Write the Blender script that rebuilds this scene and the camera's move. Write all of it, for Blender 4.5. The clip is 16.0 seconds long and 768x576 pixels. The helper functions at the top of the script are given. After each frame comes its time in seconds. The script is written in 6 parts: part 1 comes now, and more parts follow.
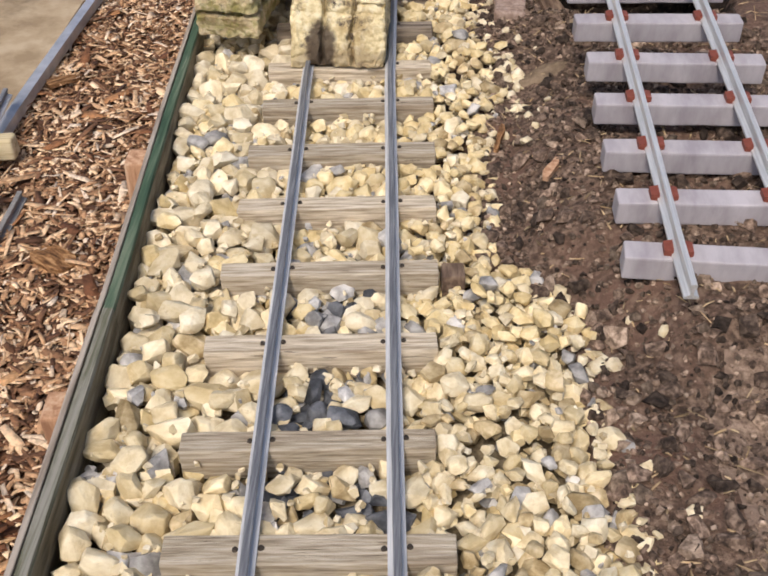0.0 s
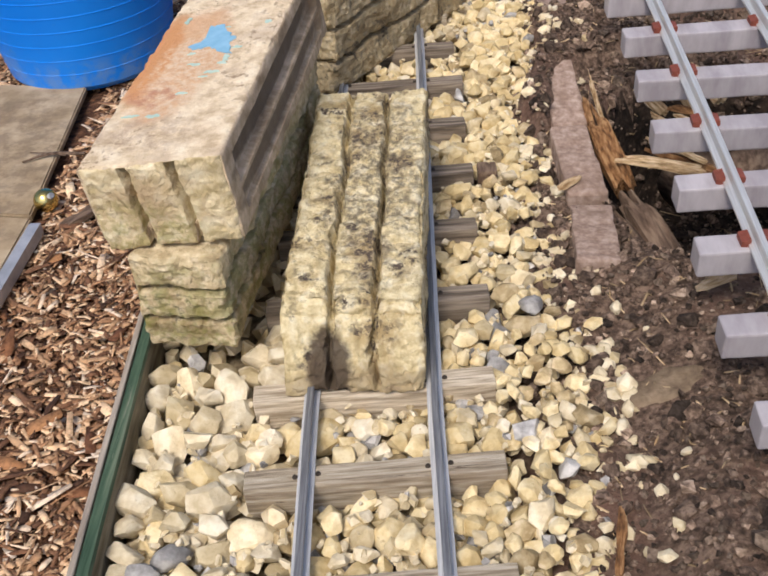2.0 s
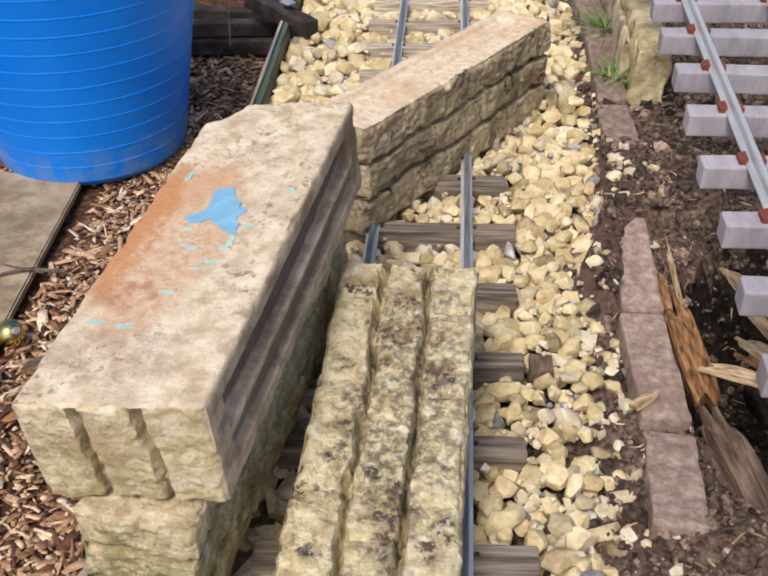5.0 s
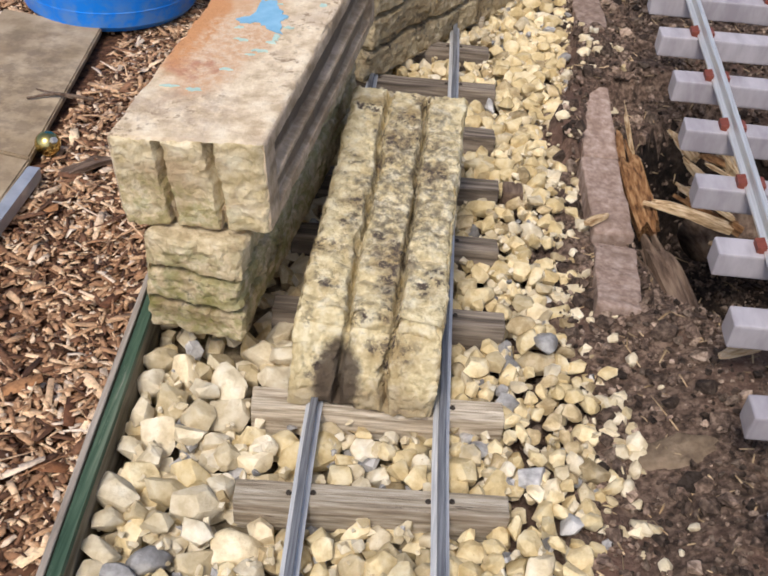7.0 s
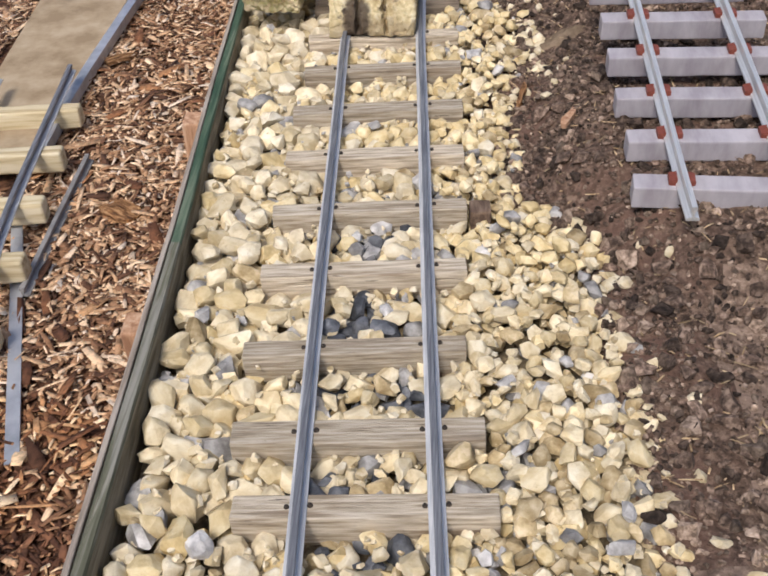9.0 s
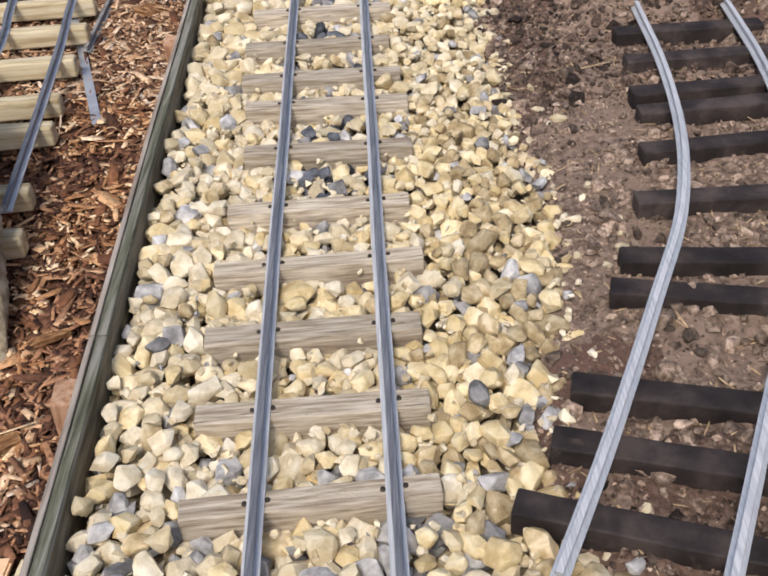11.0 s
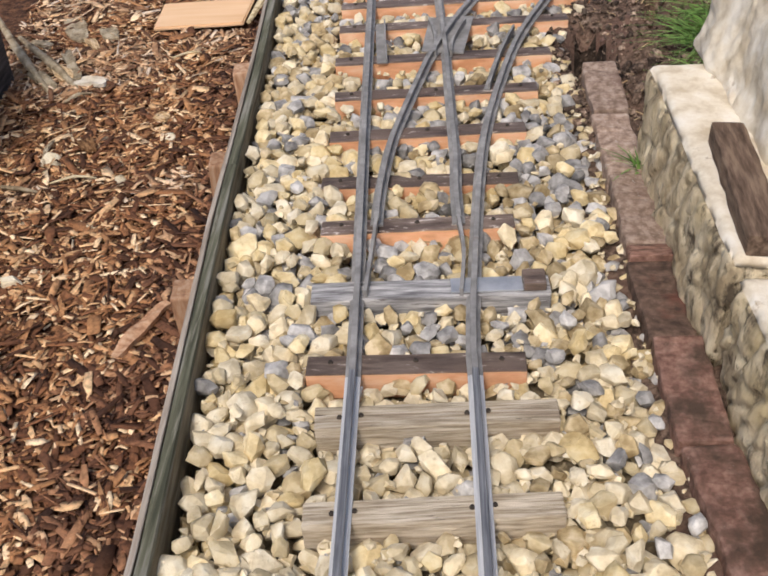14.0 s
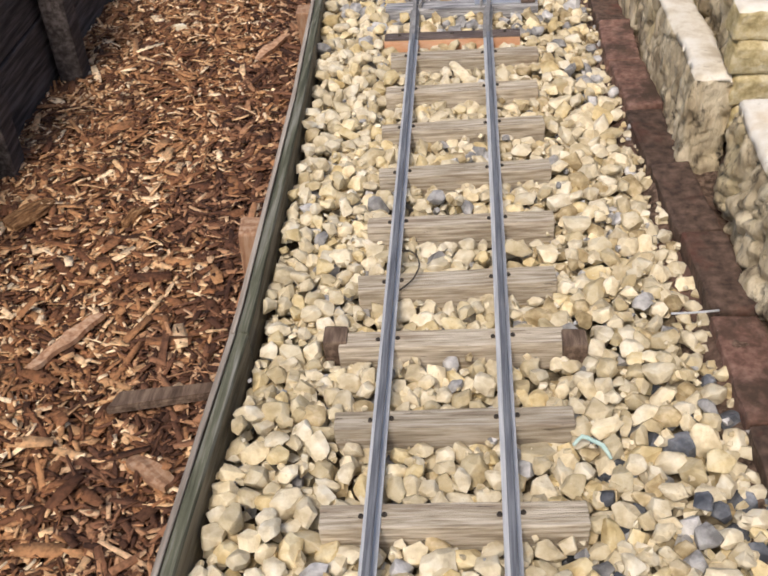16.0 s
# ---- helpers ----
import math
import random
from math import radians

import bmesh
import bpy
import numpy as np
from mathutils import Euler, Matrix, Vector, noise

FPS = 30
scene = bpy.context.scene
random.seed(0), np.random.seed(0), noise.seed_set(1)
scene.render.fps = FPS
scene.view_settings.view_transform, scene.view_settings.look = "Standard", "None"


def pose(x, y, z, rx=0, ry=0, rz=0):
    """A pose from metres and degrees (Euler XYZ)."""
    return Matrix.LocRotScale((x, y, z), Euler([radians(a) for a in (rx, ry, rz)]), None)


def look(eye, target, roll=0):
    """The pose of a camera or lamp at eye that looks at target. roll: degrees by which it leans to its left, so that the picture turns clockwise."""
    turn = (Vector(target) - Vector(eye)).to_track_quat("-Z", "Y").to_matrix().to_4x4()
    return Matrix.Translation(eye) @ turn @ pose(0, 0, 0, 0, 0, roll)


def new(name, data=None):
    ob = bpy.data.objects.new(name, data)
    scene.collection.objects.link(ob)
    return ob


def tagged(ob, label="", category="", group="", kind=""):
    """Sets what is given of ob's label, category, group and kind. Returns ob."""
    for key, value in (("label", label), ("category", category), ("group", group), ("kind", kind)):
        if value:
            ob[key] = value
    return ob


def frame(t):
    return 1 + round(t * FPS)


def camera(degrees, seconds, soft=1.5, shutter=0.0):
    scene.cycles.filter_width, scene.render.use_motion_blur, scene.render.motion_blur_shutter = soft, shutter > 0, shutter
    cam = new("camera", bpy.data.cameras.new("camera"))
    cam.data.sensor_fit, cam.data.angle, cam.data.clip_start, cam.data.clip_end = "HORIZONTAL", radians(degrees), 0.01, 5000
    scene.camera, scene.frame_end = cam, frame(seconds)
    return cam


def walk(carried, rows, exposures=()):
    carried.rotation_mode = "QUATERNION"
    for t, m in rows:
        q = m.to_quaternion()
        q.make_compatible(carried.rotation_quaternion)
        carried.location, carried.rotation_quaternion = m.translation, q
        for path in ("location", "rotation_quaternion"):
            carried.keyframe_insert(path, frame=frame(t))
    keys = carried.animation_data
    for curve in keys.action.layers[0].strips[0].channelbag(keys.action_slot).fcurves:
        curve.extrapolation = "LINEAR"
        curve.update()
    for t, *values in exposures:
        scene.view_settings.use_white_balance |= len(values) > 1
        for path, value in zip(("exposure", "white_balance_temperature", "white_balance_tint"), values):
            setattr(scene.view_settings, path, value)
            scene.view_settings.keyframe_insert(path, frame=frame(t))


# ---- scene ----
cam = camera(42.0, 16.0, soft=1.9)
PATH = [
    (0, (0.197, 0.121, 0.817), (0.134, 1.68, -0.434), -0.6),
    (0.5, (0.202, 0.358, 0.813), (0.105, 1.926, -0.425), -2.8),
    (1, (0.189, 0.573, 0.817), (0.081, 2.145, -0.415), -4.5),
    (1.5, (0.172, 0.749, 0.812), (0.049, 2.328, -0.409), -5.1),
    (2, (0.173, 0.886, 0.819), (0.037, 2.481, -0.379), -5.8),
    (2.5, (0.178, 0.992, 0.819), (0.035, 2.606, -0.354), -5.8),
    (3, (0.163, 1.076, 0.818), (0.018, 2.7, -0.341), -5.0),
    (3.5, (0.15, 1.146, 0.812), (0.007, 2.771, -0.346), -4.2),
    (3.7, (0.146, 1.17, 0.818), (0.002, 2.804, -0.326), -3.8),
    (5.8, (0.089, 1.262, 0.848), (-0.038, 2.895, -0.3), 1.4),
    (6, (0.074, 1.238, 0.856), (-0.037, 2.861, -0.306), 2.1),
    (6.5, (0.07, 1.15, 0.852), (0.018, 2.758, -0.337), 4.5),
    (7, (0.088, 0.954, 0.828), (0.046, 2.522, -0.413), 5.3),
    (7.5, (0.166, 0.688, 0.843), (0.1, 2.249, -0.406), 0.6),
    (8, (0.166, 0.427, 0.839), (0.073, 1.994, -0.4), -2.1),
    (8.5, (0.17, 0.174, 0.83), (0.049, 1.738, -0.411), -2.4),
    (9, (0.202, -0.06, 0.841), (0.07, 1.495, -0.409), -3.2),
    (9.2, (0.204, -0.148, 0.851), (0.071, 1.405, -0.402), -2.9),
    (11.3, (0.254, -1.12, 0.816), (0.199, 0.46, -0.409), -3.5),
    (11.5, (0.253, -1.225, 0.813), (0.191, 0.359, -0.407), -3.5),
    (12, (0.249, -1.493, 0.818), (0.161, 0.082, -0.411), -3.8),
    (12.5, (0.234, -1.769, 0.812), (0.145, -0.205, -0.431), -3.1),
    (13, (0.229, -2.062, 0.813), (0.133, -0.497, -0.429), -2.9),
    (13.5, (0.238, -2.343, 0.82), (0.132, -0.771, -0.412), -3.6),
    (14, (0.23, -2.601, 0.826), (0.111, -1.028, -0.405), -3.8),
    (14.5, (0.239, -2.859, 0.833), (0.094, -1.294, -0.404), -4.5),
    (15, (0.253, -3.109, 0.838), (0.092, -1.542, -0.394), -5.7),
    (15.5, (0.252, -3.347, 0.846), (0.08, -1.776, -0.38), -5.8),
    (16, (0.241, -3.572, 0.848), (0.054, -2.013, -0.391), -4.8),
]
walk(cam, [(t, look(eye, target, roll)) for t, eye, target, roll in PATH], [(0.0, 0.24, 6230.0, 12.0), (3.0, 0.22, 6040.0, 12.0), (9.0, 0.20, 5960.0, 12.0), (11.5, 0.27, 5940.0, 12.0), (13.0, 0.17, 6100.0, 12.0), (15.0, 0.12, 6200.0, 12.0), (16.0, 0.17, 6220.0, 12.0)])


# ---------------------------------------------------------------- world and light
SUN_ELEV, SUN_AZ = 54.0, 197.0          # degrees; azimuth of the sun, measured from +y towards +x
world = bpy.data.worlds.new("sky")
scene.world = world
world.use_nodes = True
wn = world.node_tree
sky = wn.nodes.new("ShaderNodeTexSky")
sky.sky_type = "NISHITA"
sky.sun_disc = False
sky.air_density = 0.9
sky.dust_density = 4.0
sky.ozone_density = 1.0
sky.sun_elevation = radians(SUN_ELEV)
sky.sun_rotation = radians(SUN_AZ)
wn.links.new(sky.outputs[0], wn.nodes["Background"].inputs[0])
wn.nodes["Background"].inputs[1].default_value = 0.108
sun = new("sun", bpy.data.lights.new("sun", "SUN"))
sun.data.energy = 2.15
sun.data.angle = radians(17)
sun.data.color = (1.0, 0.89, 0.76)
az, el = radians(SUN_AZ), radians(SUN_ELEV)
sun_dir = Vector((math.sin(az) * math.cos(el), math.cos(az) * math.cos(el), math.sin(el)))
sun.matrix_world = look(sun_dir * 20, (0, 0, 0))


# ---------------------------------------------------------------- materials
def surface(name, ramp, scale=8.0, rough=0.85, bump=0.3, bump_scale=60.0, stretch=(1, 1, 1), rand="", spread=0.25,
            metal=0.0, stain=None, stain_scale=3.0, stain_at=(0.5, 0.62), second=None, second_scale=20.0, second_at=(0.55, 0.65),
            bump_dist=0.002, rand_ramp=None, second_mask=None):
    """A procedural surface: grain along a ramp of colours, larger stains, and fine relief. rand: '', 'island' or 'object'."""
    m = bpy.data.materials.new(name)
    m.use_nodes = True
    nt = m.node_tree
    nd, ln = nt.nodes, nt.links
    bsdf = nd["Principled BSDF"]
    tc = nd.new("ShaderNodeTexCoord")
    mp = nd.new("ShaderNodeMapping")
    mp.inputs["Scale"].default_value = stretch
    ln.new(tc.outputs["Object"], mp.inputs[0])
    coords = mp.outputs[0]
    chance = None
    if rand:
        src = nd.new("ShaderNodeNewGeometry" if rand == "island" else "ShaderNodeObjectInfo")
        chance = src.outputs["Random Per Island" if rand == "island" else "Random"]
        far = nd.new("ShaderNodeVectorMath")
        far.operation = "MULTIPLY_ADD"
        com = nd.new("ShaderNodeCombineXYZ")
        for i in range(3):
            ln.new(chance, com.inputs[i])
        ln.new(com.outputs[0], far.inputs[0])
        far.inputs[1].default_value = (37, 53, 71)
        ln.new(coords, far.inputs[2])
        coords = far.outputs[0]

    def cloud(s, detail=6.0, r=0.6):
        n = nd.new("ShaderNodeTexNoise")
        n.inputs["Scale"].default_value = s
        n.inputs["Detail"].default_value = detail
        n.inputs["Roughness"].default_value = r
        ln.new(coords, n.inputs["Vector"])
        return n.outputs["Fac"]

    def ramp_node(stops, fac):
        r = nd.new("ShaderNodeValToRGB")
        e = r.color_ramp.elements
        while len(e) < len(stops):
            e.new(0.5)
        for el_, (p, c) in zip(e, stops):
            el_.position, el_.color = p, (*c, 1)
        ln.new(fac, r.inputs[0])
        return r.outputs[0]

    def blend(a, b_col, fac):
        x = nd.new("ShaderNodeMix")
        x.data_type = "RGBA"
        ln.new(fac, x.inputs[0])
        ln.new(a, x.inputs[6])
        x.inputs[7].default_value = (*b_col, 1)
        return x.outputs[2]

    col = ramp_node(ramp, cloud(scale))
    if rand_ramp:
        own = ramp_node(rand_ramp, chance)
        x = nd.new("ShaderNodeMix")
        x.data_type, x.blend_type = "RGBA", "MULTIPLY"
        x.inputs[0].default_value = 1.0
        ln.new(col, x.inputs[6])
        ln.new(own, x.inputs[7])
        col = x.outputs[2]
    if stain:
        col = blend(col, stain, ramp_node([(stain_at[0], (0, 0, 0)), (stain_at[1], (1, 1, 1))], cloud(stain_scale, 5, 0.65)))
    if second:
        fac = ramp_node([(second_at[0], (0, 0, 0)), (second_at[1], (1, 1, 1))], cloud(second_scale, 8, 0.7))
        if second_mask:
            x = nd.new("ShaderNodeMix")
            x.data_type, x.blend_type = "RGBA", "MULTIPLY"
            x.inputs[0].default_value = 1.0
            ln.new(fac, x.inputs[6])
            ln.new(ramp_node([(second_mask[1], (0, 0, 0)), (second_mask[2], (1, 1, 1))], cloud(second_mask[0], 4, 0.6)), x.inputs[7])
            fac = x.outputs[2]
        col = blend(col, second, fac)
    if rand and spread:
        mr = nd.new("ShaderNodeMapRange")
        mr.inputs[3].default_value, mr.inputs[4].default_value = 1 - spread, 1 + spread
        ln.new(chance, mr.inputs[0])
        hs = nd.new("ShaderNodeHueSaturation")
        ln.new(mr.outputs[0], hs.inputs["Value"])
        ln.new(col, hs.inputs["Color"])
        col = hs.outputs[0]
    ln.new(col, bsdf.inputs["Base Color"])
    rr = nd.new("ShaderNodeMapRange")
    rr.inputs[3].default_value, rr.inputs[4].default_value = max(0.05, rough - 0.12), min(1.0, rough + 0.12)
    ln.new(cloud(bump_scale * 0.4), rr.inputs[0])
    ln.new(rr.outputs[0], bsdf.inputs["Roughness"])
    bsdf.inputs["Metallic"].default_value = metal
    bsdf.inputs["Specular IOR Level"].default_value = 0.3
    if bump:
        b = nd.new("ShaderNodeBump")
        b.inputs["Strength"].default_value = bump
        b.inputs["Distance"].default_value = bump_dist
        ln.new(cloud(bump_scale, 8, 0.65), b.inputs["Height"])
        ln.new(b.outputs[0], bsdf.inputs["Normal"])
    return m


def stained(m, col, at, size, edge=(0.7, 1.1), wobble=0.7, scale=9.0, most=1.0, grain=0.0):
    """Adds a ragged stain, or shade put into the colour, round a place of the thing, of the given half sizes, to a
    surface.
    """
    nt = m.node_tree
    nd, ln = nt.nodes, nt.links
    socket = nd["Principled BSDF"].inputs["Base Color"]
    was = socket.links[0].from_socket
    tc = nd.new("ShaderNodeTexCoord")
    mp = nd.new("ShaderNodeMapping")
    mp.vector_type = "TEXTURE"
    mp.inputs["Location"].default_value = at
    mp.inputs["Scale"].default_value = size
    ln.new(tc.outputs["Object"], mp.inputs[0])
    far = nd.new("ShaderNodeVectorMath")
    far.operation = "LENGTH"
    ln.new(mp.outputs[0], far.inputs[0])
    n = nd.new("ShaderNodeTexNoise")
    n.inputs["Scale"].default_value, n.inputs["Detail"].default_value, n.inputs["Roughness"].default_value = scale, 7.0, 0.68
    ln.new(tc.outputs["Object"], n.inputs["Vector"])
    add = nd.new("ShaderNodeMath")
    add.operation = "MULTIPLY_ADD"
    ln.new(n.outputs["Fac"], add.inputs[0])
    add.inputs[1].default_value = -wobble * 2
    ln.new(far.outputs["Value"], add.inputs[2])
    mr = nd.new("ShaderNodeMapRange")
    mr.interpolation_type = "SMOOTHSTEP"
    mr.inputs[1].default_value, mr.inputs[2].default_value = edge[0] - wobble, edge[1] - wobble
    mr.inputs[3].default_value, mr.inputs[4].default_value = most, 0.0
    ln.new(add.outputs[0], mr.inputs[0])
    fac = mr.outputs[0]
    if grain:
        g = nd.new("ShaderNodeTexNoise")
        g.inputs["Scale"].default_value, g.inputs["Detail"].default_value, g.inputs["Roughness"].default_value = grain, 6.0, 0.7
        ln.new(tc.outputs["Object"], g.inputs["Vector"])
        gr = nd.new("ShaderNodeMapRange")
        gr.inputs[1].default_value, gr.inputs[2].default_value = 0.42, 0.58
        ln.new(g.outputs["Fac"], gr.inputs[0])
        mul = nd.new("ShaderNodeMath")
        mul.operation = "MULTIPLY"
        ln.new(fac, mul.inputs[0])
        ln.new(gr.outputs[0], mul.inputs[1])
        fac = mul.outputs[0]
    x = nd.new("ShaderNodeMix")
    x.data_type = "RGBA"
    ln.new(fac, x.inputs[0])
    ln.new(was, x.inputs[6])
    x.inputs[7].default_value = (*col, 1)
    ln.new(x.outputs[2], socket)
    return m


def shades(*cols):
    return [(0.36 + 0.28 * i / (len(cols) - 1), c) for i, c in enumerate(cols)]


M_CREAM = surface("limestone_cream", shades((0.56, 0.475, 0.315), (0.69, 0.61, 0.44), (0.785, 0.73, 0.585)), 45, 0.92, 0.9, 80, bump_dist=0.004, rand="island", spread=0.20,
                  second=(0.46, 0.36, 0.21), second_scale=70, second_at=(0.61, 0.71), rand_ramp=[(0.0, (0.98, 0.91, 0.74)), (0.35, (0.96, 0.93, 0.86)), (0.7, (1, 1, 1)), (1.0, (1, 0.96, 0.86))])
M_CREAM_OB = surface("limestone_cream_loose", shades((0.565, 0.465, 0.285), (0.705, 0.612, 0.415), (0.80, 0.733, 0.56)), 45, 0.92, 0.9, 80, bump_dist=0.004, stretch=(0.016, 0.016, 0.016), rand="object", spread=0.18,
                     second=(0.46, 0.36, 0.21), second_scale=70, second_at=(0.61, 0.71), rand_ramp=[(0.0, (0.98, 0.91, 0.74)), (0.35, (0.96, 0.93, 0.86)), (0.7, (1, 1, 1)), (1.0, (1, 0.96, 0.86))])
M_YELLOW = surface("limestone_yellow", shades((0.57, 0.455, 0.255), (0.72, 0.615, 0.39), (0.81, 0.735, 0.54)), 45, 0.92, 0.9, 80, bump_dist=0.004, rand="island", spread=0.16,
                   second=(0.46, 0.34, 0.17), second_scale=70, second_at=(0.60, 0.70), rand_ramp=[(0.0, (0.98, 0.91, 0.74)), (0.4, (1, 0.95, 0.82)), (1.0, (1, 0.98, 0.92))])
M_OCHRE = surface("limestone_ochre", shades((0.28, 0.205, 0.10), (0.44, 0.345, 0.19), (0.60, 0.50, 0.325)), 50, 0.9, 0.5, 140, rand="island", spread=0.25)
M_SLATE = surface("slate_grey_stone", shades((0.19, 0.183, 0.172), (0.365, 0.353, 0.335), (0.56, 0.545, 0.515)), 40, 0.8, 0.5, 90, rand="island", spread=0.4)
M_SLATE_DARK = surface("dark_wet_slate", shades((0.040, 0.044, 0.052), (0.095, 0.101, 0.113), (0.19, 0.197, 0.212)), 40, 0.7, 0.5, 90, rand="island", spread=0.4)
M_BED = surface("ballast_bed_dirt", shades((0.11, 0.082, 0.05), (0.24, 0.188, 0.115), (0.42, 0.345, 0.22)), 60, 0.95, 0.8, 150, bump_dist=0.006)
M_MULCH = surface("mulch_dark", shades((0.035, 0.017, 0.009), (0.10, 0.045, 0.022), (0.20, 0.10, 0.05)), 70, 0.9, 1.0, 110, bump_dist=0.008)
M_SOIL = surface("soil_brown", shades((0.042, 0.027, 0.018), (0.125, 0.082, 0.057), (0.25, 0.175, 0.125)), 90, 0.95, 1.0, 120, bump_dist=0.007,
                 stain=(0.165, 0.098, 0.070), stain_scale=3.5, stain_at=(0.47, 0.62), second=(0.27, 0.195, 0.14), second_scale=150, second_at=(0.60, 0.66))
M_SOIL_DRY = surface("dry_tan_soil", shades((0.085, 0.057, 0.040), (0.205, 0.143, 0.103), (0.36, 0.268, 0.198)), 80, 0.95, 1.0, 120, bump_dist=0.006,
                     stain=(0.28, 0.20, 0.148), stain_scale=6.0, stain_at=(0.47, 0.62), second=(0.10, 0.068, 0.045), second_scale=90, second_at=(0.57, 0.65))
M_CLOD_DRY = surface("dry_tan_clod", shades((0.09, 0.063, 0.044), (0.22, 0.160, 0.115), (0.37, 0.285, 0.215)), 120, 0.95, 0.6, 200, rand="island", spread=0.7)
M_SOIL_BLACK = surface("black_hollow_soil", shades((0.010, 0.0065, 0.0045), (0.027, 0.018, 0.012), (0.062, 0.042, 0.029)), 60, 0.95, 1.0, 120, bump_dist=0.008,
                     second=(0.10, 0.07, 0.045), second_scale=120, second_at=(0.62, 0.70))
M_CLAY = surface("dry_clay", shades((0.13, 0.092, 0.06), (0.19, 0.14, 0.09), (0.26, 0.195, 0.13)), 40, 0.95, 0.8, 90, bump_dist=0.006)
CHIP_TINTS = [(0.0, (0.085, 0.040, 0.022)), (0.22, (0.165, 0.072, 0.036)), (0.46, (0.27, 0.124, 0.056)), (0.70, (0.42, 0.222, 0.100)), (0.88, (0.68, 0.455, 0.245)), (1.0, (0.82, 0.66, 0.44))]
CHIP_TAN = [(0.0, (0.075, 0.038, 0.023)), (0.20, (0.19, 0.095, 0.052)), (0.42, (0.36, 0.20, 0.105)), (0.66, (0.54, 0.35, 0.20)), (0.87, (0.73, 0.54, 0.345)), (1.0, (0.60, 0.51, 0.41))]
CHIP_DARK = [(0.0, (0.045, 0.021, 0.013)), (0.35, (0.11, 0.050, 0.028)), (0.66, (0.22, 0.105, 0.056)), (0.87, (0.40, 0.22, 0.115)), (1.0, (0.56, 0.39, 0.235))]
M_CHIP_DARK = surface("dark_bark_fines", shades((0.62, 0.6, 0.58), (1.0, 1.0, 1.0), (1.25, 1.2, 1.15)), 120, 0.85, 0.6, 200, rand="island", spread=0.2, rand_ramp=CHIP_DARK)
M_CHIP_TAN = surface("tan_wood_chip", shades((0.62, 0.6, 0.58), (1.0, 1.0, 1.0), (1.25, 1.2, 1.15)), 120, 0.85, 0.6, 200, rand="island", spread=0.2, rand_ramp=CHIP_TAN)
M_CHIP = surface("wood_chip", shades((0.62, 0.6, 0.58), (1.0, 1.0, 1.0), (1.25, 1.2, 1.15)), 120, 0.85, 0.6, 200, rand="island", spread=0.2, rand_ramp=CHIP_TINTS)
M_CHIP_OB = surface("wood_chip_loose", shades((0.62, 0.6, 0.58), (1.0, 1.0, 1.0), (1.25, 1.2, 1.15)), 120, 0.85, 0.6, 200, rand="object", spread=0.2, rand_ramp=CHIP_TINTS)
M_CLOD = surface("soil_clod", shades((0.036, 0.024, 0.017), (0.10, 0.068, 0.049), (0.22, 0.16, 0.118)), 120, 0.95, 0.6, 200, rand="island", spread=0.8)
M_STRAW = surface("straw_fibre", shades((0.30, 0.20, 0.10), (0.52, 0.40, 0.24)), 60, 0.9, 0.2, 100, rand="island", spread=0.5)
M_SLEEPER = surface("weathered_sleeper", shades((0.30, 0.24, 0.165), (0.51, 0.435, 0.32), (0.68, 0.605, 0.48)), 11, 0.88, 0.9, 24, stretch=(1.4, 22, 18), rand="object", spread=0.2,
                    stain=(0.26, 0.19, 0.13), stain_scale=2.2, stain_at=(0.55, 0.72), second=(0.075, 0.05, 0.035), second_scale=9, second_at=(0.63, 0.67), bump_dist=0.003)
M_SLEEPER_DARK = surface("dark_grey_sleeper", shades((0.10, 0.078, 0.058), (0.22, 0.178, 0.135), (0.38, 0.32, 0.25)), 5, 0.8, 0.6, 20, stretch=(1.6, 30, 22), rand="object", spread=0.2)
M_BROWN_TOP = surface("brown_stained_timber", shades((0.060, 0.042, 0.033), (0.125, 0.092, 0.073), (0.225, 0.175, 0.142)), 5, 0.42, 0.4, 18, stretch=(3, 12, 12), rand="object", spread=0.2,
                      second=(0.55, 0.49, 0.43), second_scale=10, second_at=(0.61, 0.65), stain=(0.16, 0.115, 0.09), stain_scale=1.5, stain_at=(0.48, 0.65))
M_ORANGE = surface("fresh_cut_orange_timber", shades((0.60, 0.30, 0.15), (0.76, 0.42, 0.235), (0.82, 0.55, 0.36)), 3, 0.8, 0.3, 18, stretch=(4, 16, 12), rand="object", spread=0.12)
M_BLACK = surface("black_plastic_sleeper", shades((0.018, 0.0135, 0.012), (0.037, 0.028, 0.0245), (0.075, 0.057, 0.048)), 20, 0.7, 0.2, 60, rand="object", spread=0.3,
                  second=(0.12, 0.085, 0.06), second_scale=24, second_at=(0.62, 0.75))
M_LILAC = surface("lilac_grey_plastic", shades((0.31, 0.285, 0.305), (0.385, 0.36, 0.38), (0.45, 0.425, 0.445)), 5, 0.55, 0.15, 30, stretch=(6, 2, 2), rand="object", spread=0.06)
M_RED = surface("red_brown_chair", shades((0.16, 0.045, 0.03), (0.26, 0.075, 0.05)), 60, 0.6, 0.2, 120)
M_PINE = surface("pale_pine", shades((0.40, 0.31, 0.17), (0.58, 0.49, 0.30), (0.68, 0.60, 0.42)), 4, 0.75, 0.4, 20, stretch=(1.5, 22, 22), rand="object", spread=0.12,
                 second=(0.20, 0.15, 0.08), second_scale=7, second_at=(0.66, 0.74))
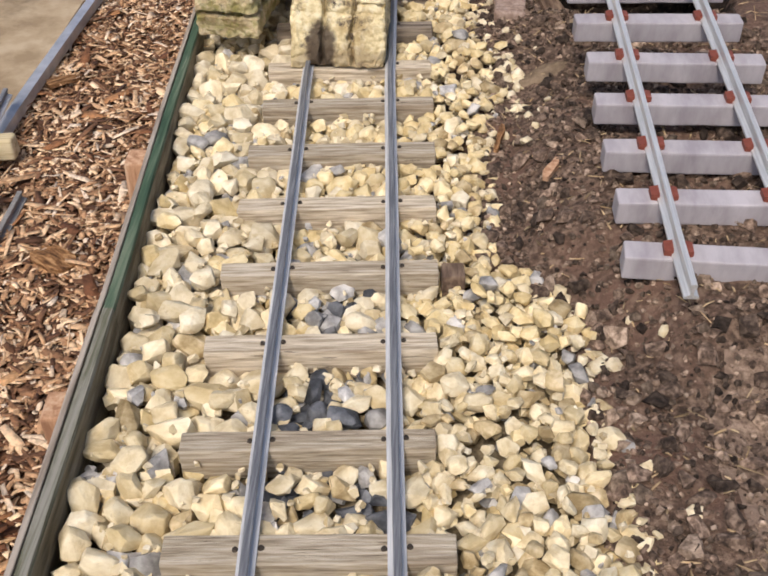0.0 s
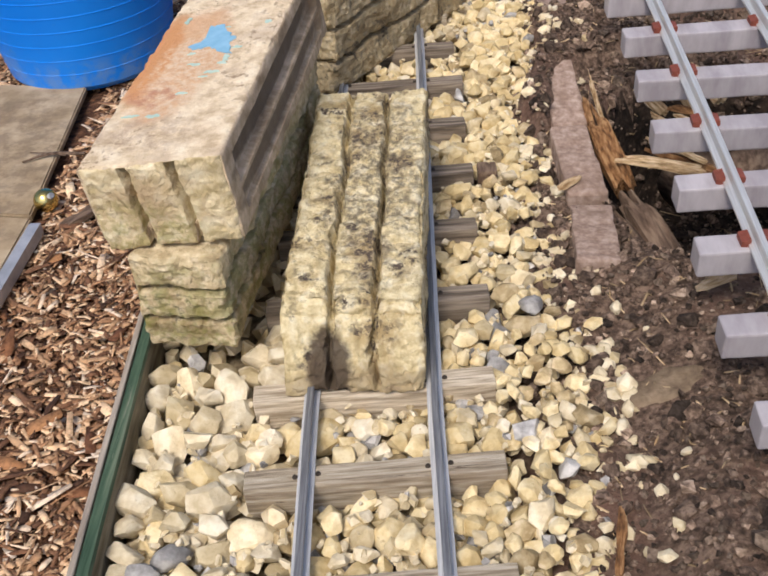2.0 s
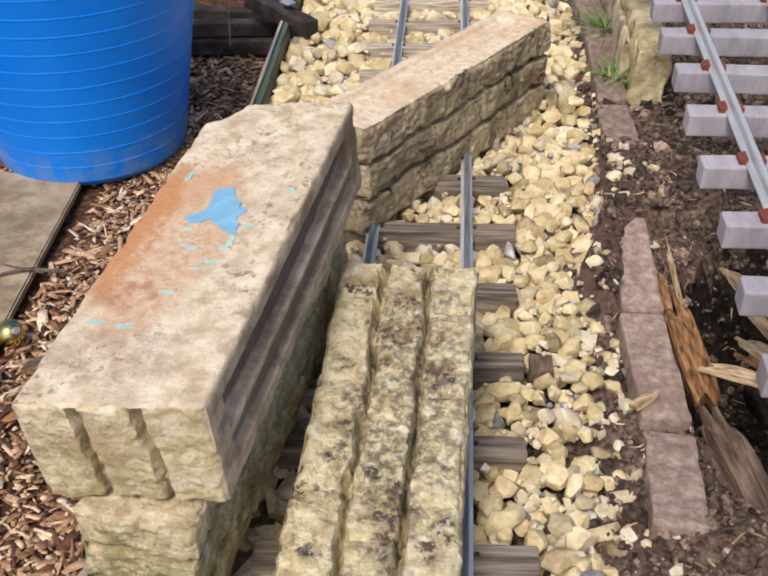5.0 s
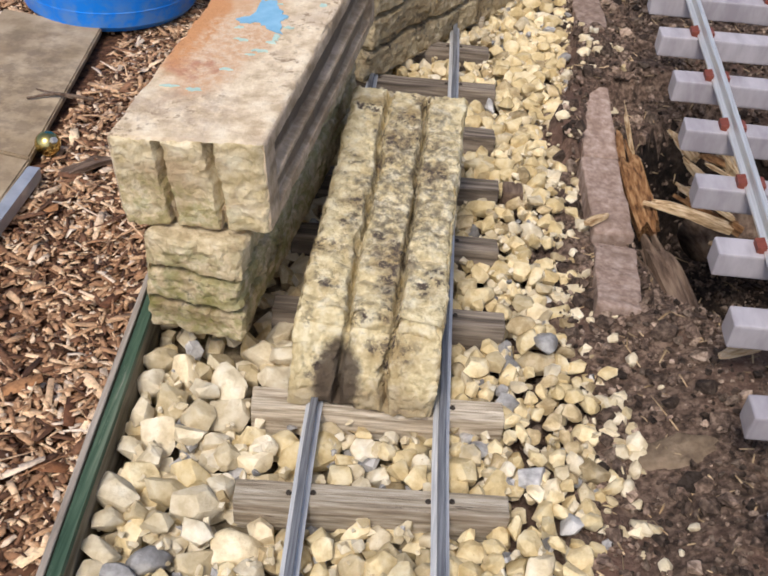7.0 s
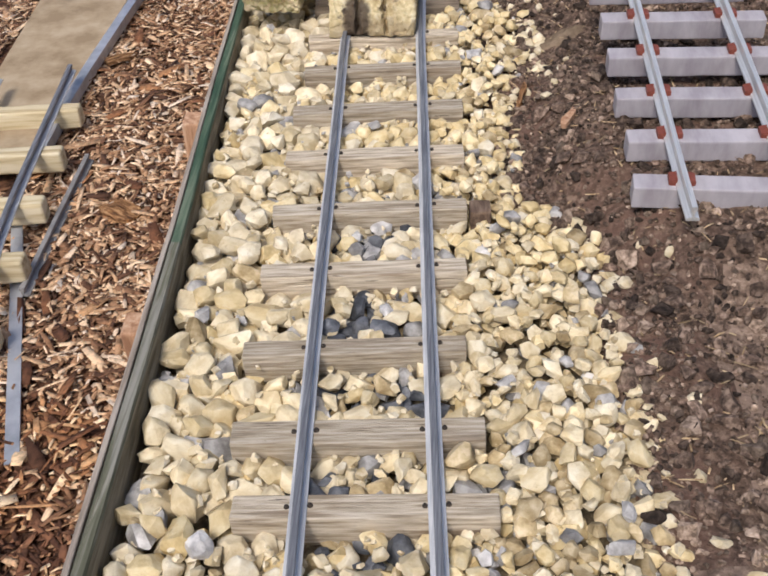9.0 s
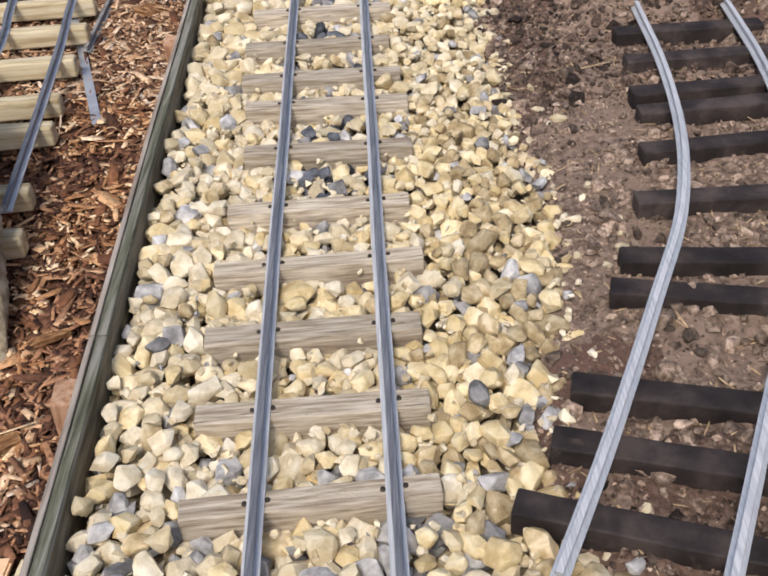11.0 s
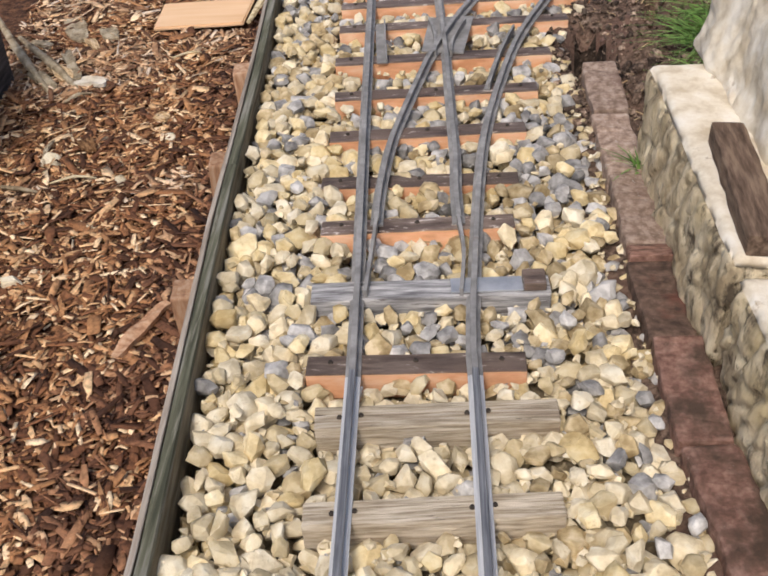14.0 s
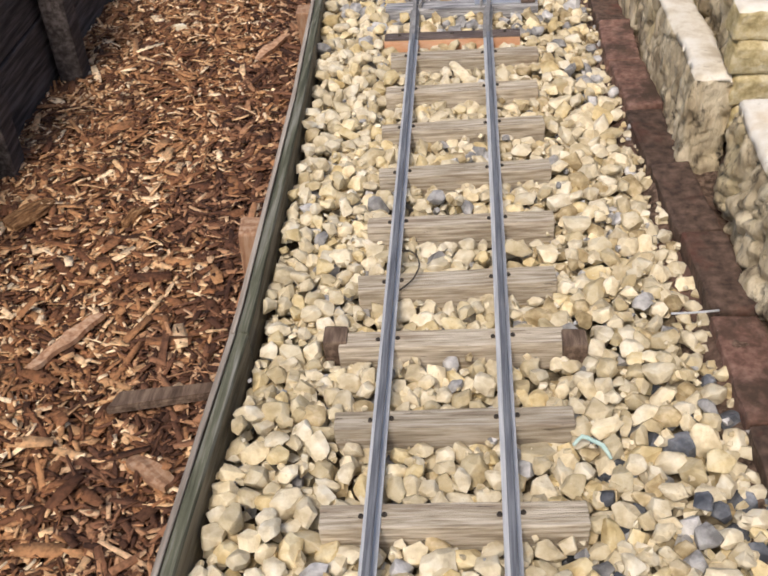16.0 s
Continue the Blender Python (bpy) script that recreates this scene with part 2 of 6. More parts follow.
M_ALU = surface("drawn_aluminium_rail", shades((0.42, 0.43, 0.445), (0.53, 0.54, 0.55), (0.64, 0.645, 0.65)), 14, 0.45, 0.08, 40, stretch=(30, 1, 30), metal=0.15)
M_ALU_HEAD = surface("blue_grey_rail_head", shades((0.145, 0.15, 0.162), (0.218, 0.223, 0.235), (0.31, 0.315, 0.32)), 14, 0.45, 0.1, 40, stretch=(30, 1, 30), metal=0.4)
M_ALU_NEW = surface("bright_new_aluminium", shades((0.68, 0.68, 0.65), (0.78, 0.78, 0.75), (0.86, 0.86, 0.83)), 14, 0.42, 0.05, 40, stretch=(30, 1, 30), metal=0.6)
M_STEEL = surface("dull_steel", shades((0.195, 0.19, 0.183), (0.255, 0.249, 0.24), (0.34, 0.332, 0.32)), 30, 0.66, 0.15, 80, metal=0.05, second=(0.16, 0.11, 0.08), second_scale=25, second_at=(0.66, 0.8))
M_SCREW = surface("dark_screw", shades((0.022, 0.018, 0.014), (0.07, 0.055, 0.043)), 60, 0.6, 0.1, 60)
M_BOARD = surface("green_algae_board", shades((0.025, 0.055, 0.032), (0.055, 0.095, 0.058), (0.13, 0.165, 0.11)), 4, 0.75, 0.5, 12, stretch=(26, 1.2, 26), rand="object", spread=0.15,
                  second=(0.30, 0.29, 0.23), second_scale=6, second_at=(0.60, 0.75))
M_BOARD_GREY = surface("grey_green_board", shades((0.056, 0.058, 0.037), (0.125, 0.125, 0.082), (0.26, 0.25, 0.21)), 4, 0.8, 0.5, 12, stretch=(26, 1.2, 26), rand="object", spread=0.12,
                  second=(0.32, 0.30, 0.24), second_scale=6, second_at=(0.56, 0.70))
M_LATH = surface("grey_weathered_lath", shades((0.22, 0.18, 0.14), (0.35, 0.30, 0.245), (0.46, 0.41, 0.34)), 4, 0.85, 0.5, 14, stretch=(26, 1.2, 26), rand="object", spread=0.12)
M_BOARD_FACE = surface("damp_brown_board_face", shades((0.085, 0.07, 0.043), (0.17, 0.145, 0.095), (0.27, 0.235, 0.165)), 5, 0.85, 0.5, 14, stretch=(26, 1.2, 12))
M_PEG = surface("orange_timber_peg", shades((0.30, 0.16, 0.09), (0.44, 0.26, 0.15), (0.52, 0.36, 0.24)), 8, 0.8, 0.4, 30, stretch=(14, 14, 2), rand="object", spread=0.2)
M_BLOCK_C = surface("lichened_sandstone", shades((0.58, 0.47, 0.25), (0.78, 0.67, 0.40), (0.87, 0.79, 0.56)), 60, 0.95, 1.0, 110, bump_dist=0.007,
                    stain=(0.44, 0.33, 0.16), stain_scale=16, stain_at=(0.50, 0.66), second=(0.105, 0.080, 0.062), second_scale=95, second_at=(0.49, 0.56), second_mask=(17, 0.50, 0.60))
stained(M_BLOCK_C, (0.105, 0.082, 0.064), (0.02, 0.05, 0.1), (0.07, 0.20, 0.08), (0.6, 1.3), 0.9, 34, 0.75, 90)
stained(M_BLOCK_C, (0.36, 0.27, 0.15), (0.0, -0.262, 0.0), (0.12, 0.03, 0.035), (0.7, 1.3), 0.6, 30, 0.7)
stained(M_BLOCK_C, (0.075, 0.053, 0.037), (-0.030, -0.250, 0.026), (0.030, 0.06, 0.055), (0.7, 1.1), 0.5, 45, 0.92)
M_BLOCK_A = surface("pale_sandstone", shades((0.52, 0.40, 0.255), (0.72, 0.595, 0.41), (0.83, 0.73, 0.55)), 36, 0.92, 0.8, 100, bump_dist=0.004,
                    second=(0.33, 0.24, 0.155), second_scale=85, second_at=(0.53, 0.60), second_mask=(10, 0.42, 0.56), stain=(0.55, 0.44, 0.32), stain_scale=13, stain_at=(0.50, 0.68))
stained(M_BLOCK_A, (0.60, 0.36, 0.20), (0.030, -0.03, 0.0), (0.062, 0.155, 0.05), (0.75, 1.1), 0.45, 13, 0.85)
stained(M_BLOCK_A, (0.56, 0.27, 0.11), (0.070, -0.01, 0.0), (0.026, 0.125, 0.05), (0.7, 1.1), 0.6, 22, 0.9)
stained(M_BLOCK_A, (0.70, 0.58, 0.42), (0.015, -0.06, 0.0), (0.05, 0.13, 0.05), (0.6, 1.2), 0.8, 30, 0.7, 90)
stained(M_BLOCK_A, (0.44, 0.21, 0.13), (0.040, -0.115, 0.0), (0.036, 0.034, 0.05), (0.5, 1.2), 0.9, 34, 0.8, 50)
stained(M_BLOCK_A, (0.40, 0.30, 0.22), (0.02, -0.20, 0.0), (0.07, 0.04, 0.05), (0.5, 1.4), 0.6, 20, 0.55, 60)
M_BLOCK_END = surface("mossy_yellow_sandstone", shades((0.60, 0.485, 0.26), (0.78, 0.66, 0.41), (0.87, 0.78, 0.55)), 60, 0.92, 1.0, 130, bump_dist=0.006,
                      second=(0.38, 0.28, 0.15), second_scale=34, second_at=(0.53, 0.66), second_mask=(8, 0.50, 0.64), stain=(0.56, 0.42, 0.25), stain_scale=12, stain_at=(0.5, 0.66))
stained(M_BLOCK_END, (0.33, 0.31, 0.075), (0.05, -0.262, 0.10), (0.10, 0.05, 0.055), (0.6, 1.2), 0.6, 16, 0.5, 70)
M_BLOCK_SIDE = surface("grimy_side_shaded_recess", shades((0.42, 0.315, 0.20), (0.60, 0.475, 0.325), (0.74, 0.61, 0.45)), 45, 0.95, 0.8, 90, bump_dist=0.005, stain=(0.33, 0.24, 0.15), stain_scale=11, stain_at=(0.48, 0.66))
# two dark bands along the channel: the recess shade is in the colour
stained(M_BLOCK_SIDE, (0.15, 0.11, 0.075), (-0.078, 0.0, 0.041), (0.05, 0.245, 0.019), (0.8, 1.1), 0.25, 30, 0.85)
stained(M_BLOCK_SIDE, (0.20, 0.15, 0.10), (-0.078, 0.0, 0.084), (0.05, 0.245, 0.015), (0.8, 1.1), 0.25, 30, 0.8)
M_BLOCK_TOP = surface("ochre_sandstone_top", shades((0.66, 0.50, 0.32), (0.77, 0.62, 0.43), (0.84, 0.72, 0.55)), 70, 0.92, 0.5, 120, bump_dist=0.004, stain=(0.62, 0.42, 0.23), stain_scale=7, stain_at=(0.46, 0.66))
M_BLOCK_G = surface("mossy_sandstone", shades((0.33, 0.25, 0.14), (0.50, 0.405, 0.24), (0.66, 0.56, 0.37)), 60, 0.95, 0.9, 110, bump_dist=0.007,
                    stain=(0.30, 0.22, 0.11), stain_scale=14, stain_at=(0.50, 0.66), second=(0.075, 0.058, 0.04), second_scale=60, second_at=(0.47, 0.58), second_mask=(11, 0.46, 0.60))
M_BLOCK_LOW = surface("green_mossed_sandstone", shades((0.46, 0.36, 0.205), (0.66, 0.545, 0.335), (0.79, 0.685, 0.47)), 60, 0.95, 0.9, 110, bump_dist=0.007,
                      stain=(0.30, 0.22, 0.11), stain_scale=14, stain_at=(0.52, 0.68), second=(0.085, 0.066, 0.045), second_scale=60, second_at=(0.54, 0.64), second_mask=(12, 0.54, 0.66))
stained(M_BLOCK_LOW, (0.215, 0.225, 0.045), (0.02, -0.10, 0.06), (0.09, 0.40, 0.12), (0.5, 1.3), 0.9, 15, 0.6, 45)
M_ROCK = surface("rubble_face", shades((0.30, 0.235, 0.145), (0.56, 0.465, 0.305), (0.76, 0.665, 0.47)), 26, 0.95, 0.9, 90, bump_dist=0.007, stretch=(1, 1, 0.45),
                 second=(0.10, 0.078, 0.052), second_scale=30, second_at=(0.54, 0.64), stain=(0.56, 0.46, 0.27), stain_scale=9, stain_at=(0.52, 0.66))
M_ROCK_TOP = surface("white_limestone_top", shades((0.56, 0.475, 0.34), (0.73, 0.66, 0.525), (0.82, 0.77, 0.66)), 22, 0.9, 0.6, 60, bump_dist=0.004, stain=(0.62, 0.47, 0.28), stain_scale=6, stain_at=(0.58, 0.76),
                     second=(0.44, 0.36, 0.25), second_scale=45, second_at=(0.56, 0.66), second_mask=(8, 0.5, 0.64))
M_ROCK_YEL = surface("yellow_sandstone_course", shades((0.42, 0.33, 0.15), (0.59, 0.49, 0.265), (0.72, 0.64, 0.42)), 50, 0.92, 1.0, 90, bump_dist=0.006, stain=(0.50, 0.30, 0.13), stain_scale=5, stain_at=(0.62, 0.74))
M_BRICK = surface("red_brown_brick", shades((0.235, 0.163, 0.125), (0.33, 0.240, 0.19), (0.44, 0.34, 0.28)), 80, 0.9, 0.8, 130, rand="object", spread=0.2,
                  second=(0.48, 0.42, 0.34), second_scale=110, second_at=(0.65, 0.69), stain=(0.21, 0.145, 0.108), stain_scale=12, stain_at=(0.50, 0.70))
M_BRICK_GREY = surface("dusty_grey_brick", shades((0.21, 0.145, 0.105), (0.34, 0.245, 0.185), (0.47, 0.365, 0.29)), 80, 0.9, 0.8, 130, rand="object", spread=0.2,
                       second=(0.48, 0.43, 0.36), second_scale=100, second_at=(0.62, 0.67), stain=(0.19, 0.115, 0.085), stain_scale=9, stain_at=(0.52, 0.66))
M_BRICK_RED = surface("wet_red_brick", shades((0.13, 0.069, 0.050), (0.215, 0.118, 0.087), (0.31, 0.188, 0.145)), 70, 0.75, 0.7, 130, rand="object", spread=0.2,
                      second=(0.50, 0.44, 0.36), second_scale=120, second_at=(0.69, 0.72), stain=(0.075, 0.048, 0.033), stain_scale=11, stain_at=(0.48, 0.62))
M_BRICK_DARK = surface("damp_dark_brick", shades((0.050, 0.032, 0.023), (0.098, 0.063, 0.045), (0.155, 0.10, 0.072)), 60, 0.75, 0.7, 130, rand="object", spread=0.2,
                       second=(0.46, 0.40, 0.33), second_scale=110, second_at=(0.70, 0.73), stain=(0.12, 0.05, 0.034), stain_scale=9, stain_at=(0.55, 0.68))
M_TUB = surface("blue_polythene", shades((0.008, 0.21, 0.84), (0.012, 0.25, 0.92)), 3, 0.38, 0.05, 20, second=(0.10, 0.26, 0.62), second_scale=10, second_at=(0.64, 0.8))
stained(M_TUB, (0.20, 0.32, 0.52), (0.0, 0.0, 0.01), (0.40, 0.40, 0.075), (0.6, 1.3), 0.5, 9, 0.5, 22)
M_SLAB = surface("sandy_board", shades((0.29, 0.215, 0.128), (0.38, 0.292, 0.182), (0.455, 0.362, 0.24)), 14, 0.9, 0.25, 60, stain=(0.25, 0.19, 0.11), stain_scale=5, stain_at=(0.58, 0.74))
stained(M_SLAB, (0.11, 0.08, 0.055), (-0.68, 2.55, -0.09), (0.16, 0.35, 0.1), (0.5, 1.2), 0.9, 9, 0.5, 22)
M_ZINC = surface("grey_zinc_strip", shades((0.36, 0.38, 0.41), (0.47, 0.49, 0.52), (0.56, 0.58, 0.60)), 18, 0.5, 0.1, 50, metal=0.5, second=(0.26, 0.23, 0.2), second_scale=16, second_at=(0.64, 0.76))
M_GREYPAINT = surface("worn_grey_paint", shades((0.13, 0.125, 0.125), (0.33, 0.325, 0.32), (0.60, 0.585, 0.57)), 6, 0.6, 0.3, 40, stretch=(2, 20, 20), second=(0.10, 0.08, 0.07), second_scale=9, second_at=(0.58, 0.66))
M_PLY = surface("orange_plywood", shades((0.76, 0.49, 0.27), (0.82, 0.55, 0.32), (0.86, 0.60, 0.37)), 3, 0.7, 0.2, 20, stretch=(1, 8, 8), second=(0.16, 0.08, 0.04), second_scale=14, second_at=(0.74, 0.78))
M_DRIFT = surface("bleached_driftwood", shades((0.22, 0.165, 0.10), (0.40, 0.325, 0.21), (0.54, 0.46, 0.33)), 45, 0.9, 1.0, 70, bump_dist=0.008, second=(0.13, 0.095, 0.06), second_scale=22, second_at=(0.64, 0.72))
M_DARKWOOD = surface("dark_tarred_timber", shades((0.027, 0.021, 0.018), (0.064, 0.051, 0.045), (0.12, 0.10, 0.09)), 5, 0.8, 0.5, 16, stretch=(20, 1.4, 20), rand="object", spread=0.25)
M_SPLINTER = surface("broken_log_wood", shades((0.08, 0.036, 0.014), (0.24, 0.118, 0.046), (0.42, 0.25, 0.115)), 9, 0.85, 0.8, 34, stretch=(20, 4, 20), rand="object", spread=0.2, bump_dist=0.004)
M_SPLINT_PALE = surface("pale_shattered_wood", shades((0.30, 0.18, 0.08), (0.56, 0.40, 0.22), (0.72, 0.58, 0.38)), 9, 0.85, 0.8, 34, stretch=(24, 4, 24), rand="object", spread=0.2, bump_dist=0.004)
M_LUMP = surface("brown_timber_lump", shades((0.07, 0.045, 0.03), (0.145, 0.098, 0.068), (0.23, 0.165, 0.115)), 8, 0.85, 0.7, 30, stretch=(12, 2, 12))
M_GRASS = surface("grass_blade", shades((0.07, 0.155, 0.026), (0.15, 0.285, 0.055), (0.31, 0.43, 0.13)), 20, 0.6, 0.1, 40, rand="island", spread=0.4)
M_BLUEPAINT = surface("flaking_blue_paint", shades((0.19, 0.41, 0.59), (0.28, 0.51, 0.68)), 40, 0.6, 0.2, 80)
M_PEEL = surface("pale_green_flake", shades((0.38, 0.55, 0.50), (0.55, 0.68, 0.60)), 40, 0.8, 0.2, 80)
M_GOLD = surface("brass_bauble", shades((0.55, 0.42, 0.12), (0.75, 0.62, 0.25)), 20, 0.2, 0.02, 30, metal=1.0)


# ---------------------------------------------------------------- mesh helpers
def mesh_of(bm, name, mats, smooth=False):
    me = bpy.data.meshes.new(name)
    bm.normal_update()
    bm.to_mesh(me)
    bm.free()
    for m in (mats if isinstance(mats, (list, tuple)) else [mats]):
        me.materials.append(m)
    if smooth:
        me.polygons.foreach_set("use_smooth", [True] * len(me.polygons))
    return me


def part(name, data, parent, m=None, label=""):
    """Links mesh data as ONE object under a thing or a part."""
    ob = new(name, data)
    ob.parent = parent
    if m is not None:
        ob.matrix_local = m
    if label:
        ob["label"] = label
    return ob


def thing(name, label, category, group="", m=None, data=None, kind=""):
    ob = new(name, data)
    if m is not None:
        ob.matrix_world = m
    return tagged(ob, label, category, group, kind)


def box_bm(sx, sy, sz, bevel=0.002, rough=0.0, seed=0, cuts=0, segments=2):
    """A box on z from 0 down by sz, bevelled, its faces a little uneven."""
    bm = bmesh.new()
    bmesh.ops.create_cube(bm, size=1)
    for v in bm.verts:
        v.co = Vector((v.co.x * sx, v.co.y * sy, (v.co.z - 0.5) * sz))
    if cuts:
        long_e = [e for e in bm.edges if abs((e.verts[0].co - e.verts[1].co).x if sx >= sy else (e.verts[0].co - e.verts[1].co).y) > 0.5 * max(sx, sy)]
        bmesh.ops.subdivide_edges(bm, edges=long_e, cuts=cuts, use_grid_fill=True)
    if bevel:
        sharp = [e for e in bm.edges if len(e.link_faces) == 2 and e.calc_face_angle(0) > 0.5]
        bmesh.ops.bevel(bm, geom=sharp, offset=bevel, segments=segments, affect="EDGES", profile=0.6)
    if rough:
        for v in bm.verts:
            n = noise.noise_vector(v.co * 35 + Vector((seed * 3.1, seed * 1.7, 0)))
            v.co += Vector(n) * rough
    return bm


def lerp_at(y, table):
    """Linear interpolation in a table of (y, value) in rising y."""
    return float(np.interp(y, [a for a, _ in table], [b for _, b in table]))


def smooth_line(pts, step=0.03):
    """A Catmull-Rom line through plan points, about one point a step."""
    out = []
    p = [Vector(q) for q in pts]
    p = [p[0] * 2 - p[1]] + p + [p[-1] * 2 - p[-2]]
    for i in range(1, len(p) - 2):
        n = max(2, int((p[i + 1] - p[i]).length / step))
        for k in range(n):
            t = k / n
            out.append(0.5 * ((2 * p[i]) + (p[i + 1] - p[i - 1]) * t + (2 * p[i - 1] - 5 * p[i] + 4 * p[i + 1] - p[i + 2]) * t * t
                              + (3 * p[i] - p[i - 1] - 3 * p[i + 1] + p[i + 2]) * t ** 3))
    out.append(p[-2])
    return out


def sweep(line, profile, mats, name, mat_of=None, closed_ends=True):
    """Carries a closed profile of (across, up) along a line of points."""
    bm = bmesh.new()
    rings = []
    for i, p in enumerate(line):
        a, b = line[max(0, i - 1)], line[min(len(line) - 1, i + 1)]
        ahead = (b - a).normalized()
        side = Vector((ahead.y, -ahead.x, 0)).normalized()
        up = side.cross(ahead)
        rings.append([bm.verts.new(p + side * u + up * w) for u, w in profile])
    n = len(profile)
    for r0, r1 in zip(rings, rings[1:]):
        for k in range(n):
            f = bm.faces.new((r0[k], r0[(k + 1) % n], r1[(k + 1) % n], r1[k]))
            if mat_of:
                f.material_index = mat_of[k]
    if closed_ends:
        for r in (rings[0], rings[-1][::-1]):
            bm.faces.new(r)
    bmesh.ops.recalc_face_normals(bm, faces=bm.faces)
    return mesh_of(bm, name, mats)


RAIL = [(-0.0094, 0), (0.0094, 0), (0.0094, 0.0024), (0.0022, 0.0046), (0.0020, 0.0105), (0.0042, 0.0116), (0.0042, 0.0152), (0.0032, 0.0160),
        (-0.0032, 0.0160), (-0.0042, 0.0152), (-0.0042, 0.0116), (-0.0020, 0.0105), (-0.0022, 0.0046), (-0.0094, 0.0024)]
RAIL_HEAD = [0, 0, 0, 1, 0, 1, 1, 1, 1, 1, 0, 1, 0, 0]


# ---------------------------------------------------------------- the plan
GAUGE = 0.0735                                      # half the spacing of the rails' centres
CENTRE = [(-3.6, 0.203), (-2.97, 0.201), (-2.23, 0.196), (-1.67, 0.192), (-1.10, 0.176), (-0.59, 0.164), (-0.29, 0.151), (0.19, 0.130), (0.48, 0.120),
          (0.73, 0.109), (1.01, 0.098), (1.40, 0.085), (1.72, 0.073), (2.70, 0.060), (3.60, 0.040), (4.6, 0.02)]
BOARD = [(-3.8, -0.10), (-2.94, -0.088), (-2.59, -0.077), (-1.98, -0.088), (-1.39, -0.113), (-0.90, -0.124), (-0.57, -0.136), (-0.19, -0.150), (0.52, -0.182),
         (0.81, -0.192), (1.145, -0.206), (1.58, -0.230), (2.30, -0.262), (3.255, -0.302), (4.6, -0.35)]
EDGE = [(-3.8, 0.60), (-2.75, 0.543), (-2.385, 0.526), (-2.0, 0.495), (-1.5, 0.478), (-0.95, 0.475), (-0.88, 0.448), (-0.75, 0.455), (-0.68, 0.45), (-0.61, 0.49), (-0.45, 0.52), (-0.33, 0.44), (-0.197, 0.395),
        (-0.066, 0.424), (0.02, 0.449), (0.16, 0.466), (0.32, 0.475), (0.52, 0.437), (0.75, 0.428), (0.9, 0.423), (1.08, 0.417), (1.2, 0.36), (1.235, 0.302), (1.5, 0.305),
        (1.72, 0.338), (1.895, 0.345), (2.0, 0.31), (2.23, 0.322), (2.41, 0.335), (2.5, 0.31), (2.74, 0.368), (2.925, 0.372), (3.4, 0.372), (4.6, 0.34)]
DIV_L = [(0.134, -1.500), (0.136, -1.322), (0.148, -1.181), (0.171, -1.050), (0.208, -0.870), (0.247, -0.736), (0.294, -0.605), (0.349, -0.469), (0.379, -0.390),
         (0.462, -0.207), (0.563, 0.034), (0.638, 0.223), (0.688, 0.438), (0.712, 0.682), (0.716, 0.95)]
DIV_R = [(0.272, -1.500), (0.288, -1.287), (0.308, -1.120), (0.342, -0.945), (0.382, -0.783), (0.434, -0.640), (0.488, -0.510), (0.534, -0.416), (0.619, -0.227),
         (0.717, -0.004), (0.813, 0.258), (0.863, 0.482), (0.886, 0.686), (0.892, 0.95)]


def centre(y):
    return lerp_at(y, CENTRE)


def board_x(y):
    return lerp_at(y, BOARD)


def edge_x(y):
    return lerp_at(y, EDGE)


def ease(a, b, x):
    t = min(1.0, max(0.0, (x - a) / (b - a)))
    return t * t * (3 - 2 * t)


def dip(x, y, cx, cy, rx, ry):
    d = math.hypot((x - cx) / rx, (y - cy) / ry)
    return 1 - ease(0.80, 1.08, d)


